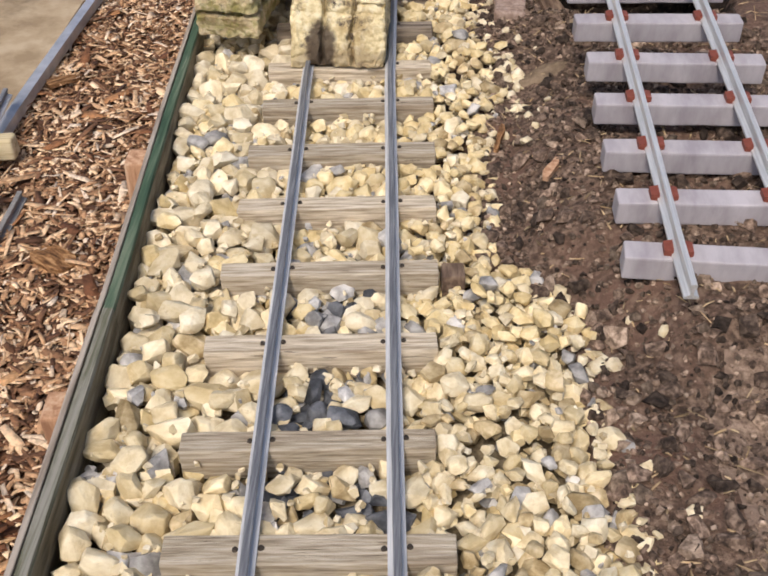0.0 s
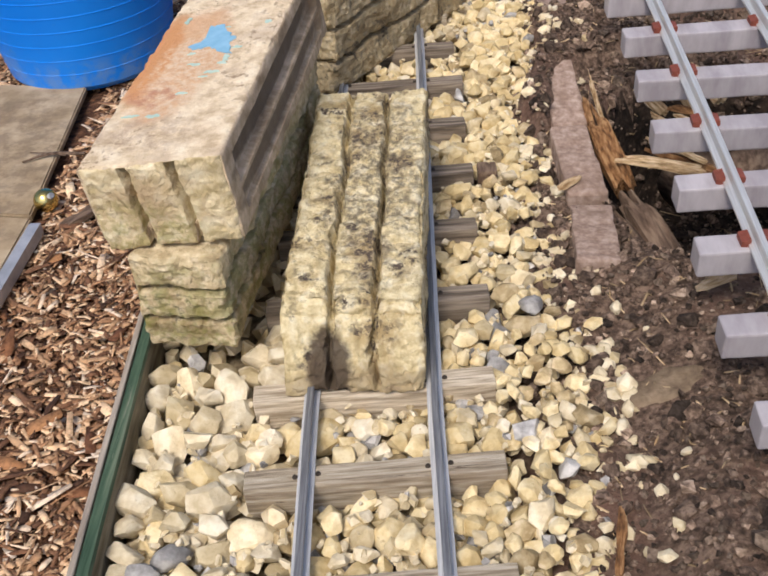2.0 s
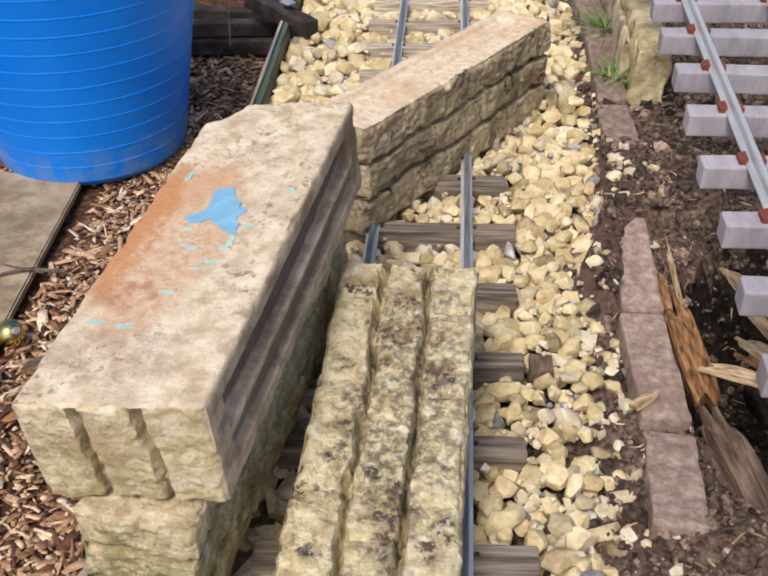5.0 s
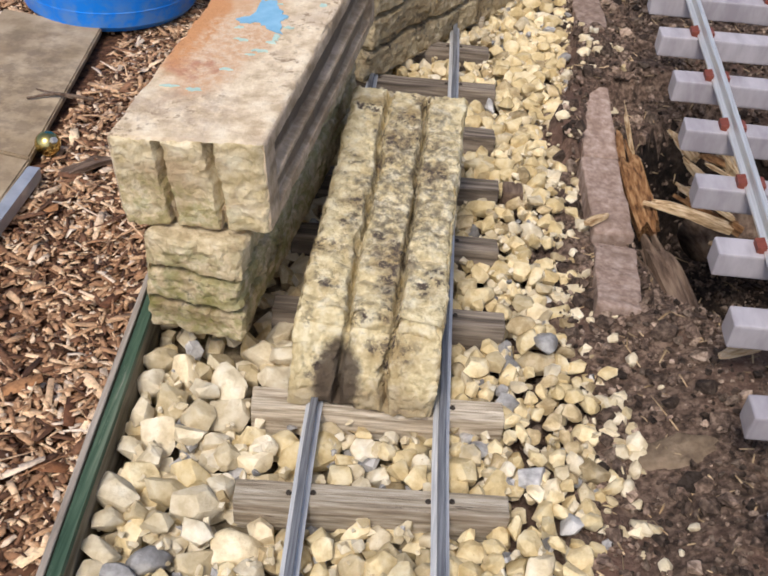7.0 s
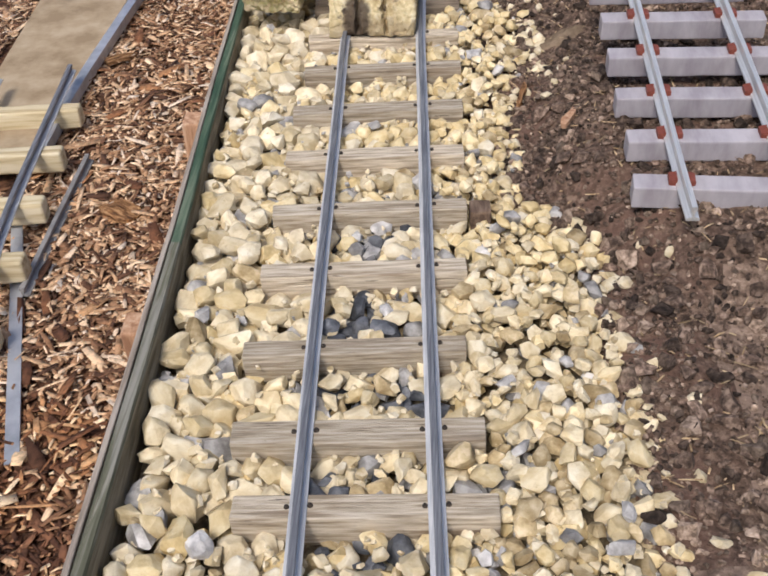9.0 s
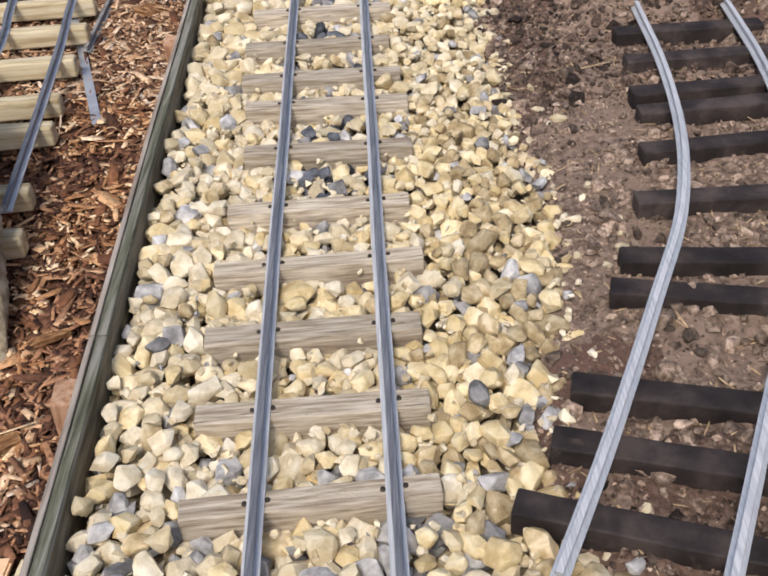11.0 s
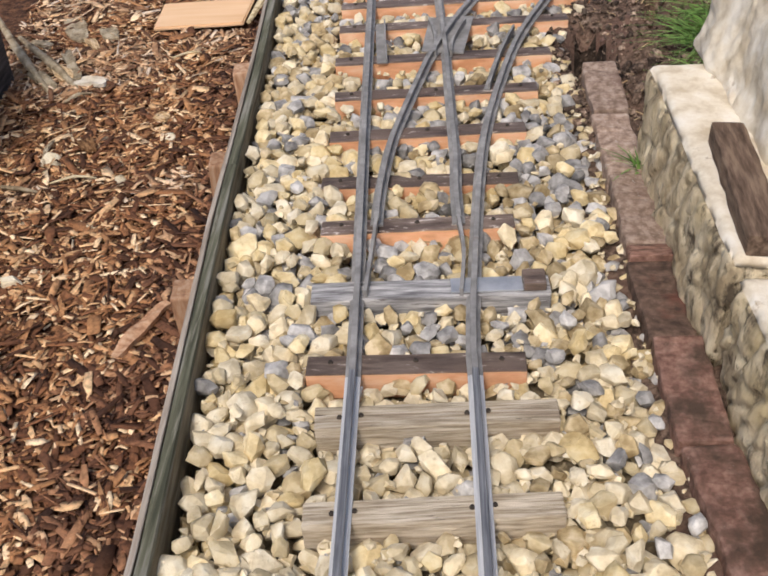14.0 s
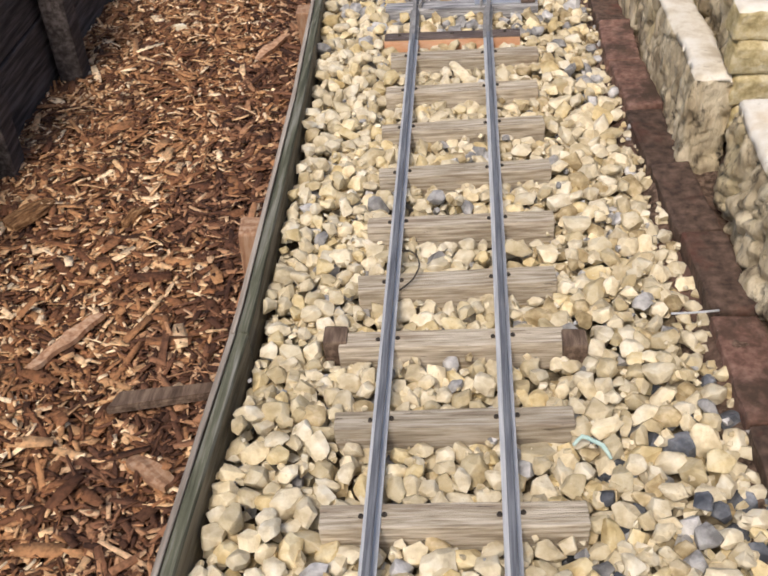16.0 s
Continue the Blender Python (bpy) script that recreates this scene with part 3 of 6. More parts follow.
def ground_z(x, y):
    b, e = board_x(y), edge_x(y)
    n = noise.noise(Vector((x * 9, y * 9, 0))) * 0.008 + noise.noise(Vector((x * 30, y * 30, 3))) * 0.004 + noise.noise(Vector((x * 80, y * 80, 5))) * 0.0018
    if x < b + 0.012:
        return -0.118 + n + 0.02 * ease(0.9, 1.6, -x)
    if x < e:
        lift = ease(e - 0.07, e, x)
        return -0.058 + n * 0.5 + 0.034 * lift
    d = x - e
    z = -0.022 + n * 1.6
    if y > 0.9:
        z += 0.062 * ease(0.02, 0.14, d) * ease(0.9, 1.05, y) * (1 - 0.45 * ease(1.5, 1.8, y)) * (1 - ease(1.98, 2.08, y)) + 0.02 * ease(2.7, 3.0, y) * ease(0.02, 0.2, d)
    z += (0.06 * ease(0.12, 0.30, d) + n * 1.5) * (1 - ease(-0.5, -0.1, y)) + 0.05 * ease(0.45, 0.9, d) * (1 - ease(0.6, 1.2, y))
    if 2.36 < y < 3.0:
        reach = 0.352 + 0.18 * (y - 2.41) + 0.16 * ease(2.62, 2.74, y) - 0.30 * ease(2.84, 2.96, y)
        z = max(z, -0.05 + 0.068 * ease(-0.012, 0.012, reach - x) * ease(2.36, 2.44, y) + n)
    hole = dip(x, y, 0.645, 2.31, 0.228, 0.345)
    if 2.02 < y < 2.68 and x < 0.416:
        hole = 0.0
        if x > 0.348 and z < 0.012:
            z = min(z, -0.006)
    z -= 0.26 * hole
    if -1.1 < y < 0.5:
        cut = lerp_at(y, [(-0.75, 0.64), (-0.656, 0.661), (-0.38, 0.731), (-0.036, 0.826), (0.4, 0.93)]) + 0.012 * noise.noise(Vector((y * 9, 1, 0)))
        here = ease(-0.80, -0.62, y) * (1 - ease(0.1, 0.4, y))
        z += here * (0.055 * ease(cut + 0.005, cut + 0.05, x) - 0.055 * math.exp(-((x - cut) / 0.014) ** 2))
        z += 0.020 * noise.noise(Vector((x * 17, y * 17, 9))) * ease(0.10, 0.2, d) * ease(-1.1, -0.9, y) * (1 - ease(-0.3, 0.1, y))
    z -= 0.085 * dip(x, y, 0.522, -0.84, 0.045, 0.15)
    return z


# ---------------------------------------------------------------- ground sheet
def span(a, b, step, far, grow=1.5):
    mid = list(np.arange(a, b + 1e-6, step))
    lo, hi, s = [a], [b], step
    while hi[-1] < far:
        s *= grow
        lo.append(lo[-1] - s)
        hi.append(hi[-1] + s)
    return lo[:0:-1] + mid + hi[1:]


def build_ground():
    xs, ys = span(-1.15, 1.35, 0.014, 60), span(-3.5, 4.2, 0.02, 60)
    nx, ny = len(xs), len(ys)
    verts = [(x, y, ground_z(x, y)) for y in ys for x in xs]
    faces, mi = [], []
    for j in range(ny - 1):
        yc = (ys[j] + ys[j + 1]) / 2
        b, e = board_x(yc), edge_x(yc)
        for i in range(nx - 1):
            a = j * nx + i
            faces.append((a, a + 1, a + nx + 1, a + nx))
            xc = (xs[i] + xs[i + 1]) / 2
            w = 0.35 * noise.noise(Vector((xc * 5, yc * 5, 2)))
            dry = -0.16 < yc + w < 0.50 + 0.5 * ease(0.50, 0.57, xc) and xc < 1.3 + 2 * w
            # near-black soil where the ground dips into the hole and the trench
            in_hollow = dip(xc, yc, 0.645, 2.31, 0.228, 0.345) > 0.12 or dip(xc, yc, 0.524, -0.84, 0.045, 0.15) > 0.5 + 0.5 * w
            mi.append(0 if xc < b + 0.012 else (1 if xc < e - (0.17 if 1.9 < yc < 2.7 else 0.11 if 1.45 < yc < 1.9 else 0.03) else (4 if in_hollow else 3 if dry else 2)))
    me = bpy.data.meshes.new("ground")
    me.from_pydata(verts, [], faces)
    for m in (M_MULCH, M_BED, M_SOIL, M_SOIL_DRY, M_SOIL_BLACK):
        me.materials.append(m)
    me.polygons.foreach_set("material_index", mi)
    me.polygons.foreach_set("use_smooth", [True] * len(faces))
    return tagged(new("ground", me), "bare brown soil, dark bark mulch and gravelly track bed", "ground", kind="structure")


ground = build_ground()


def clay_patch(cx, cy, rx, ry):
    """A thin ragged skin of dried clay that follows the ground."""
    bm = bmesh.new()
    rings = []
    for k in range(6):
        ring = []
        for s in range(40):
            a = 2 * math.pi * s / 40
            edge = 1 + 0.35 * noise.noise(Vector((math.cos(a) * 2, math.sin(a) * 2, 3))) + 0.15 * noise.noise(Vector((math.cos(a) * 7, math.sin(a) * 7, 5)))
            x, y = cx + rx * k / 5 * edge * math.cos(a), cy + ry * k / 5 * edge * math.sin(a)
            ring.append(bm.verts.new((x, y, ground_z(x, y) + 0.0045 - 0.006 * (k == 5))))
        rings.append(ring)
    for p, q in zip(rings[1:], rings[2:]):
        for s in range(40):
            bm.faces.new((p[s], q[s], q[(s + 1) % 40], p[(s + 1) % 40]))
    bm.faces.new(rings[1])
    for v in rings[0]:
        bm.verts.remove(v)
    bmesh.ops.recalc_face_normals(bm, faces=bm.faces)
    thing("clay_patch", "smooth patch of dried tan clay on the soil", "clay", "", pose(0, 0, 0), mesh_of(bm, "clay_patch", M_CLAY, True), kind="stuff")


clay_patch(0.412, 1.768, 0.050, 0.024)


# ---------------------------------------------------------------- railway
def spike_mesh():
    bm = bmesh.new()
    bmesh.ops.create_cone(bm, cap_ends=True, segments=8, radius1=0.0036, radius2=0.0024, depth=0.003)
    for v in bm.verts:
        v.co.z += 0.0013
    return mesh_of(bm, "spike", M_SCREW)


SPIKE = spike_mesh()
SLEEPERS = [mesh_of(box_bm(0.286, 0.030 + 0.003 * (i % 3), 0.045, 0.0022, 0.0012, i, 8), "sleeper", M_SLEEPER) for i in range(5)]
SLEEPERS_DARK = [mesh_of(box_bm(0.286, 0.032, 0.045, 0.0025, 0.0015, 9 + i, 8), "sleeper", M_SLEEPER_DARK) for i in range(2)]
ENDCAP = mesh_of(box_bm(0.032, 0.034, 0.045, 0.004, 0.002, 3, 0), "end_block", M_LUMP)
ZONES = []                                          # plan boxes that stones keep out of: centre, half sizes, turn


def keep_out(x, y, hx, hy, turn):
    ZONES.append((x, y, hx, hy, math.cos(turn), math.sin(turn)))


def rail_line(side, y0, y1):
    ys = np.linspace(y0, y1, 1 + int((y1 - y0) / 0.06))
    return smooth_line([(centre(y) + side * GAUGE, y, 0) for y in ys], 0.05)


def spikes(sleeper, offsets):
    for o in offsets:
        for s in (-1, 1):
            part("spike", SPIKE, sleeper, pose(o + s * 0.0125, 0.001 * s, 0, 0, 0, 20 * s))


def main_panel(label, y0, y1, sleepers):
    t = thing("track_panel", label, "railway track", "model railway track", pose(0, 0, 0))
    for s in (-1, 1):
        part("rail", sweep(rail_line(s, y0, y1), RAIL, [M_ALU, M_ALU_HEAD], "rail", RAIL_HEAD), t)
    for i, (y, xl, xr, slew, kind) in enumerate(sleepers):
        c, yc = (xl + xr) / 2, y - 0.016
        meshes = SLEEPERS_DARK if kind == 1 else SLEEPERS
        ob = part("sleeper", meshes[i % len(meshes)], t, pose(c, yc, -0.0004 * (i % 3), 0, 0, slew), "dark grey wooden sleeper" if kind == 1 else "")
        ob.scale.x = (xr - xl) / 0.286
        keep_out(c, yc, (xr - xl) / 2, 0.016, radians(slew))
        mid = centre(yc)
        spikes(ob, [(mid - GAUGE - c) / ob.scale.x, (mid + GAUGE - c) / ob.scale.x])
        if kind == 2:
            for x, w in ((xl - 0.005, 1), (xr + 0.012, -1)):
                part("end_block", ENDCAP, t, pose(x, yc + 0.004 * w, 0.004, 0, 0, slew), "dark brown end block")
                keep_out(x, yc, 0.018, 0.018, 0)
    return t


north = main_panel("silvery aluminium rails on weathered wooden sleepers in pale stone ballast", -0.425, 4.3, [
    (-0.256, -0.005, 0.274, 5.5, 0), (-0.120, -0.009, 0.266, 3.5, 0), (0.021, -0.017, 0.260, 3.9, 0), (0.164, -0.025, 0.267, 4.3, 0), (0.308, -0.023, 0.250, 2.9, 0),
    (0.480, -0.018, 0.258, 1.5, 0), (0.634, -0.032, 0.254, 1.5, 0), (0.743, -0.050, 0.242, 2.0, 0), (0.887, -0.060, 0.222, 2.6, 0), (1.047, -0.060, 0.225, 2.7, 0),
    (1.197, -0.064, 0.227, 3.0, 0), (1.354, -0.064, 0.225, 3.3, 0), (1.505, -0.070, 0.225, 3.4, 0), (1.660, -0.068, 0.223, 3.5, 0), (1.800, -0.075, 0.219, 3.5, 0),
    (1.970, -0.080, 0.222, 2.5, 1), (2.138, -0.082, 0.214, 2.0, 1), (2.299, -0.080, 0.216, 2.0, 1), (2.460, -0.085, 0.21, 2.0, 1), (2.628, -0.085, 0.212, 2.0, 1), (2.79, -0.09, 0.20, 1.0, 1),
    (2.95, -0.09, 0.19, 1.0, 0), (3.10, -0.10, 0.185, 1.0, 0), (3.25, -0.10, 0.18, 1.0, 0), (3.40, -0.10, 0.18, 2.0, 0), (3.55, -0.11, 0.18, 2.0, 0), (3.70, -0.11, 0.17, 2.0, 0), (3.86, -0.11, 0.17, 2.0, 0)])
part("end_block", ENDCAP, north, pose(0.238, 2.284, 0.002, 0, 0, 2), "brown square end block")
part("end_block", ENDCAP, north, pose(0.247, 1.180, 0.001, 0, 0, 3), "brown square end block")
keep_out(0.247, 1.180, 0.018, 0.018, 0)
main_panel("silvery aluminium rails on pale wooden sleepers in cream stone ballast", -3.5, -1.722, [
    (-3.44, 0.07, 0.355, 1.5, 0), (-3.30, 0.07, 0.355, 1.5, 0), (-3.16, 0.07, 0.355, 2.0, 0), (-3.015, 0.07, 0.355, 2.5, 0), (-2.875, 0.070, 0.355, 2.0, 0), (-2.733, 0.071, 0.351, 2.4, 0),
    (-2.592, 0.062, 0.350, 2.0, 2), (-2.468, 0.076, 0.348, 4.0, 0), (-2.326, 0.077, 0.354, 2.6, 0), (-2.184, 0.085, 0.358, 4.2, 0), (-2.040, 0.079, 0.356, 4.0, 0), (-1.904, 0.077, 0.352, 2.8, 0), (-1.766, 0.078, 0.360, 2.0, 0)])


# the turnout: steel rails on brown-topped orange timbers
def two_tone(length, depth, height, seed):
    """A timber with a stained top and fresh sawn sides."""
    bm = box_bm(length, depth, height, 0.0022, 0.0012, seed, 10)
    bm.normal_update()
    for f in bm.faces:
        f.material_index = 0 if f.calc_center_median().z > -0.007 else 1
    return mesh_of(bm, "sleeper", [M_BROWN_TOP, M_ORANGE])


turnout = thing("turnout", "dull steel turnout on brown-topped orange timber sleepers", "railway switch", "model railway track", pose(0, 0, 0))
TURNOUT = [(0.022, -0.480, 0.288, -0.447), (0.290, -0.413, 0.562, -0.470), (0.026, -0.562, 0.546, -0.532), (0.030, -0.678, 0.488, -0.652), (0.032, -0.828, 0.440, -0.806),
           (0.042, -0.970, 0.403, -0.953), (0.044, -1.115, 0.371, -1.097), (0.041, -1.247, 0.350, -1.244), (0.052, -1.383, 0.334, -1.374), (0.059, -1.680, 0.329, -1.677)]
for k, (xa, ya, xb, yb) in enumerate(TURNOUT):
    ln_ = math.hypot(xb - xa, yb - ya)
    turn = math.atan2(yb - ya, xb - xa)
    cx, cy = (xa + xb) / 2 + 0.017 * math.sin(turn), (ya + yb) / 2 - 0.017
    zz = -0.008 if k == 7 else 0.0
    ob = part("sleeper", two_tone(ln_, 0.034, 0.042, 20 + k), turnout, pose(cx, cy, zz, 0, 0, math.degrees(turn)), "brown-stained timber with fresh orange sides")
    keep_out(cx, cy - 0.001, ln_ / 2, 0.017 if k != 7 else 0.010, turn)
    for q in (-ln_ / 2 + 0.03, ln_ / 2 - 0.03, 0.0):
        part("spike", SPIKE, ob, pose(q, 0.004, 0.0002))
# the wide grey timber with a plate and an end block, under the switch blades
grey_bar = part("sleeper", mesh_of(box_bm(0.318, 0.040, 0.040, 0.003, 0.0012, 44, 8), "sleeper", M_GREYPAINT), turnout, pose(0.212, -1.552, 0.004, 0, 0, 1.6), "silvery grey painted timber")
keep_out(0.212, -1.552, 0.16, 0.02, 0.03)
part("end_block", mesh_of(box_bm(0.030, 0.034, 0.012, 0.002, 0.0006, 5), "end_block", M_BROWN_TOP), grey_bar, pose(0.138, 0.001, 0.0125))
part("slide_plate", mesh_of(box_bm(0.095, 0.030, 0.003, 0.0008), "slide_plate", M_ZINC), grey_bar, pose(0.075, 0.0, 0.0032), "pale zinc plate")


def steel_rail(name, pts, z=0.0, profile=RAIL):
    return part(name, sweep(smooth_line([(x, y, z) for x, y in pts], 0.04), profile, M_STEEL, name), turnout)


def stock(side, y0, y1):
    return [(centre(y) + side * GAUGE, y) for y in np.linspace(y0, y1, 9)]


BLADE = [(-0.0025, 0.001), (0.0025, 0.001), (0.0025, 0.0158), (-0.0025, 0.0158)]
steel_rail("stock_rail", stock(-1, -1.722, -0.425))
steel_rail("stock_rail", [(centre(-1.722) + GAUGE, -1.722), (0.2665, -1.62)] + [p for p in DIV_R if p[1] < -0.415 and p[1] > -1.49])
steel_rail("closure_rail", [(0.1345, -1.40)] + [p for p in DIV_L if -1.4 < p[1] < -0.869] + [(0.2085, -0.868)])
steel_rail("closure_rail", [(centre(y) + GAUGE - (0.004 if y < -1.3 else 0), y) for y in np.linspace(-1.40, -0.86, 7)])
steel_rail("switch_blade", [(centre(-1.57) - GAUGE + 0.011, -1.57), (0.131, -1.48), (0.1345, -1.40)], 0.0002, BLADE)
steel_rail("switch_blade", [(centre(-1.57) + GAUGE - 0.0095, -1.57), (0.2590, -1.48), (centre(-1.40) + GAUGE - 0.0045, -1.40)], 0.0002, BLADE)
steel_rail("frog_rail", [(0.2085, -0.868), (0.232, -0.790), (0.262, -0.692), (0.294, -0.605), (0.349, -0.469), (0.377, -0.394)])
steel_rail("frog_rail", [(0.2445, -0.868), (0.241, -0.79), (0.236, -0.67), (0.231, -0.55), (0.2255, -0.425)])
steel_rail("wing_rail", [(0.2225, -0.845), (0.224, -0.79), (0.220, -0.735), (0.212, -0.690)], 0.0, BLADE)
steel_rail("wing_rail", [(0.2530, -0.845), (0.2555, -0.80), (0.268, -0.745), (0.283, -0.700)], 0.0, BLADE)
ANGLE = [(-0.010, 0), (0.010, 0), (0.010, 0.003), (-0.007, 0.003), (-0.007, 0.014), (-0.010, 0.014)]
steel_rail("check_rail", [(0.1135, -0.686), (0.1175, -0.77), (0.1235, -0.862)], 0.0004, ANGLE)
steel_rail("check_rail", [(0.3735, -0.735), (0.3405, -0.855), (0.3135, -0.984)], 0.0004, [(-0.0055, 0), (0.0055, 0), (0.0055, 0.0025), (-0.002, 0.0025), (-0.002, 0.015), (-0.0055, 0.015)])
bm = bmesh.new()
plate = [bm.verts.new((x, y, 0.0006)) for x, y in ((0.212, -0.663), (0.302, -0.660), (0.276, -0.832), (0.197, -0.818))]
top = bmesh.ops.extrude_face_region(bm, geom=[bm.faces.new(plate)])["geom"]
for v in top:
    if isinstance(v, bmesh.types.BMVert):
        v.co.z += 0.003
bmesh.ops.recalc_face_normals(bm, faces=bm.faces)
part("frog_plate", mesh_of(bm, "frog_plate", M_STEEL), turnout, None, "flat grey steel crossing plate")
keep_out(0.247, -0.745, 0.05, 0.085, 0)

# the diverging track with black sleepers
branch = thing("track_panel", "curving aluminium rails on black plastic sleepers laid on soil", "railway track", "model railway track", pose(0, 0, 0))
for pts in (DIV_L, DIV_R):
    part("rail", sweep(smooth_line([(x, y, 0.004) for x, y in pts if y > -0.43] + [], 0.04), RAIL, [M_ALU_NEW, M_ALU], "rail", RAIL_HEAD), branch)
BLACKS = [mesh_of(box_bm(0.285, 0.036, 0.034, 0.003, 0.001, 60 + i, 6), "sleeper", M_BLACK) for i in range(3)]
for i, (x, y, a) in enumerate([(0.353, -0.271, -17.0), (0.403, -0.182, -14.5), (0.436, -0.096, -12.0), (0.513, 0.083, -10.0), (0.536, 0.150, -4.0), (0.582, 0.287, 2.0), (0.617, 0.428, 6.0),
                               (0.638, 0.552, 6.0), (0.639, 0.622, 5.0), (0.652, 0.747, 4.0), (0.655, 0.87, 3.0)]):
    m = pose(x, y, 0.0035, 0, 0, a) @ pose(0.1425, -0.018, 0)
    ob = part("sleeper", BLACKS[i % 3], branch, m)
    keep_out(m.translation.x, m.translation.y, 0.145, 0.020, radians(a))

# the loose lilac panel, rising away from its near end
SLOPE = math.degrees(math.atan(0.083))
lilac = thing("track_panel", "loose track panel with lilac-grey plastic sleepers and red-brown rail chairs", "railway track", "model railway track", pose(0.596, 1.147, 0.070, SLOPE, 0, 0.4))
LILACS = [mesh_of(box_bm(0.278, 0.034, 0.036, 0.003, 0.0008, 70 + i, 6), "sleeper", M_LILAC) for i in range(3)]
bm = bmesh.new()
for sx in (-1, 1):
    r = bmesh.ops.create_cube(bm, size=1)
    for v in r["verts"]:
        v.co = Vector((sx * 0.0125 + v.co.x * 0.011, v.co.y * 0.020, 0.004 + v.co.z * (0.012 if v.co.x * sx < 0 else 0.007)))
CHAIR = mesh_of(bm, "rail_chair", M_RED)


def bow(y):
    return 0.009 * math.sin(math.pi * max(0.0, y) / 1.75) * (1 if y < 1.75 else 0.6)


for s in (-1, 1):
    line = [Vector((s * 0.0735 + bow(y), y, 0.0005)) for y in np.linspace(-0.098, 2.75, 30)]
    part("rail", sweep(line, [(a * 0.95, b * 1.45) for a, b in RAIL], M_ALU_NEW, "rail"), lilac, None, "bright new aluminium rail")
for i, y in enumerate([1.147, 1.262, 1.375, 1.496, 1.615, 1.742, 1.878, 2.000, 2.128, 2.262, 2.396, 2.532, 2.67, 2.80, 2.93, 3.06, 3.19, 3.32, 3.45, 3.58, 3.71, 3.83]):
    ob = part("sleeper", LILACS[i % 3], lilac, pose((0.0075 if i > 1 else 0.004 * i) + 0.003 * math.sin(i * 2.1), (y - 1.147) * 1.0034 - 0.017, 0, 0, 0, 1.2 * math.sin(i * 1.3) - (4 if i == 0 else 2 if i < 3 else 0)))
    for s in (-1, 1):
        part("rail_chair", CHAIR, ob, pose(s * 0.0735 + bow((y - 1.147) * 1.0034) - ob.location.x, 0, 0.0005), "red-brown rail chair")

# the spare panel on the mulch
spare = thing("track_panel", "spare track panel with pale pine sleepers lying on wood chips", "railway track", "model railway track", pose(0, 0, 0))
for pts in ([(-0.560, 1.756), (-0.514, 1.270), (-0.478, 1.020), (-0.441, 0.710), (-0.404, 0.383)], [(-0.70, 1.72), (-0.656, 1.27), (-0.612, 1.033), (-0.587, 0.643), (-0.545, 0.259)]):
    part("rail", sweep(smooth_line([(x, y, -0.0545) for x, y in pts], 0.08), RAIL, [M_ALU, M_ALU_HEAD], "rail", RAIL_HEAD), spare)
PINES = []
for i in range(3):
    bm = box_bm(0.285, 0.034, 0.040, 0.006, 0.0022, 80 + i, 8, 3)
    PINES.append(mesh_of(bm, "sleeper", M_PINE, True))
for i, (x, y) in enumerate([(-0.504, 1.630), (-0.490, 1.473), (-0.471, 1.310), (-0.452, 1.153), (-0.438, 0.990), (-0.424, 0.814), (-0.409, 0.700), (-0.390, 0.482), (-0.364, 0.345)]):
    part("sleeper", PINES[i % 3], spare, pose(x, y, -0.0555, 0, 0, 4.5) @ pose(-0.1425, -0.018, 0))


# ---------------------------------------------------------------- edging board on the mulch side, in lengths
edging = thing("edging_board", "long green algae-stained timber edging board with grey lath", "edging board", "", pose(0, 0, 0))
CUTS = [-3.7, -2.62, -1.245, -0.02, 1.066, 2.05, 3.1, 4.4]
for i, (ya, yb) in enumerate(zip(CUTS, CUTS[1:])):
    ys = np.linspace(ya + 0.0008, yb - 0.0008, max(4, int((yb - ya) / 0.05)))
    wob = [0.0016 * noise.noise(Vector((i * 5.1, y * 6, 0))) for y in ys]
    up = 0.0015 * (i % 2)
    line = [Vector((board_x(y) + 0.020 + w, y, 0.020 + up + w)) for y, w in zip(ys, wob)]
    part("board", sweep(line, [(-0.010, -0.125), (0.0050, -0.125), (0.0046, -0.006), (0.0030, -0.0008), (-0.0085, 0.0), (-0.010, -0.002)], [M_BOARD if ya > 1 else M_BOARD_GREY, M_BOARD_FACE], "board", [1, 1, 0, 0, 0, 0]), edging)
    line = [Vector((board_x(y) + 0.0040 - w * 0.6, y, 0.019 + up - 0.6 * w)) for y, w in zip(ys, wob)]
    part("lath", sweep(line, [(-0.0036, -0.125), (0.0036, -0.125), (0.0036, -0.001), (0.0026, 0.0), (-0.0028, 0.0), (-0.0036, -0.001)], M_LATH, "lath"), edging, None, "thin grey weathered lath")
for i, y in enumerate([-2.335, -1.515, -1.160, -0.846, -0.075, 0.945, 1.473, 2.2]):
    bm = box_bm(0.034, 0.046, 0.14, 0.004, 0.0015, 100 + i)
    part("peg", mesh_of(bm, "peg", M_PEG), edging, pose(board_x(y) - 0.0168, y - 0.02, 0.004 - 0.006 * (i % 3), 0, 2 * (-1) ** i, 3), "short orange-brown timber peg")


# ---------------------------------------------------------------- brick edging
def brick_mesh(seed, mat):
    return mesh_of(box_bm(0.19, 0.062, 0.10, 0.005, 0.0036, seed, 12), "brick", mat)


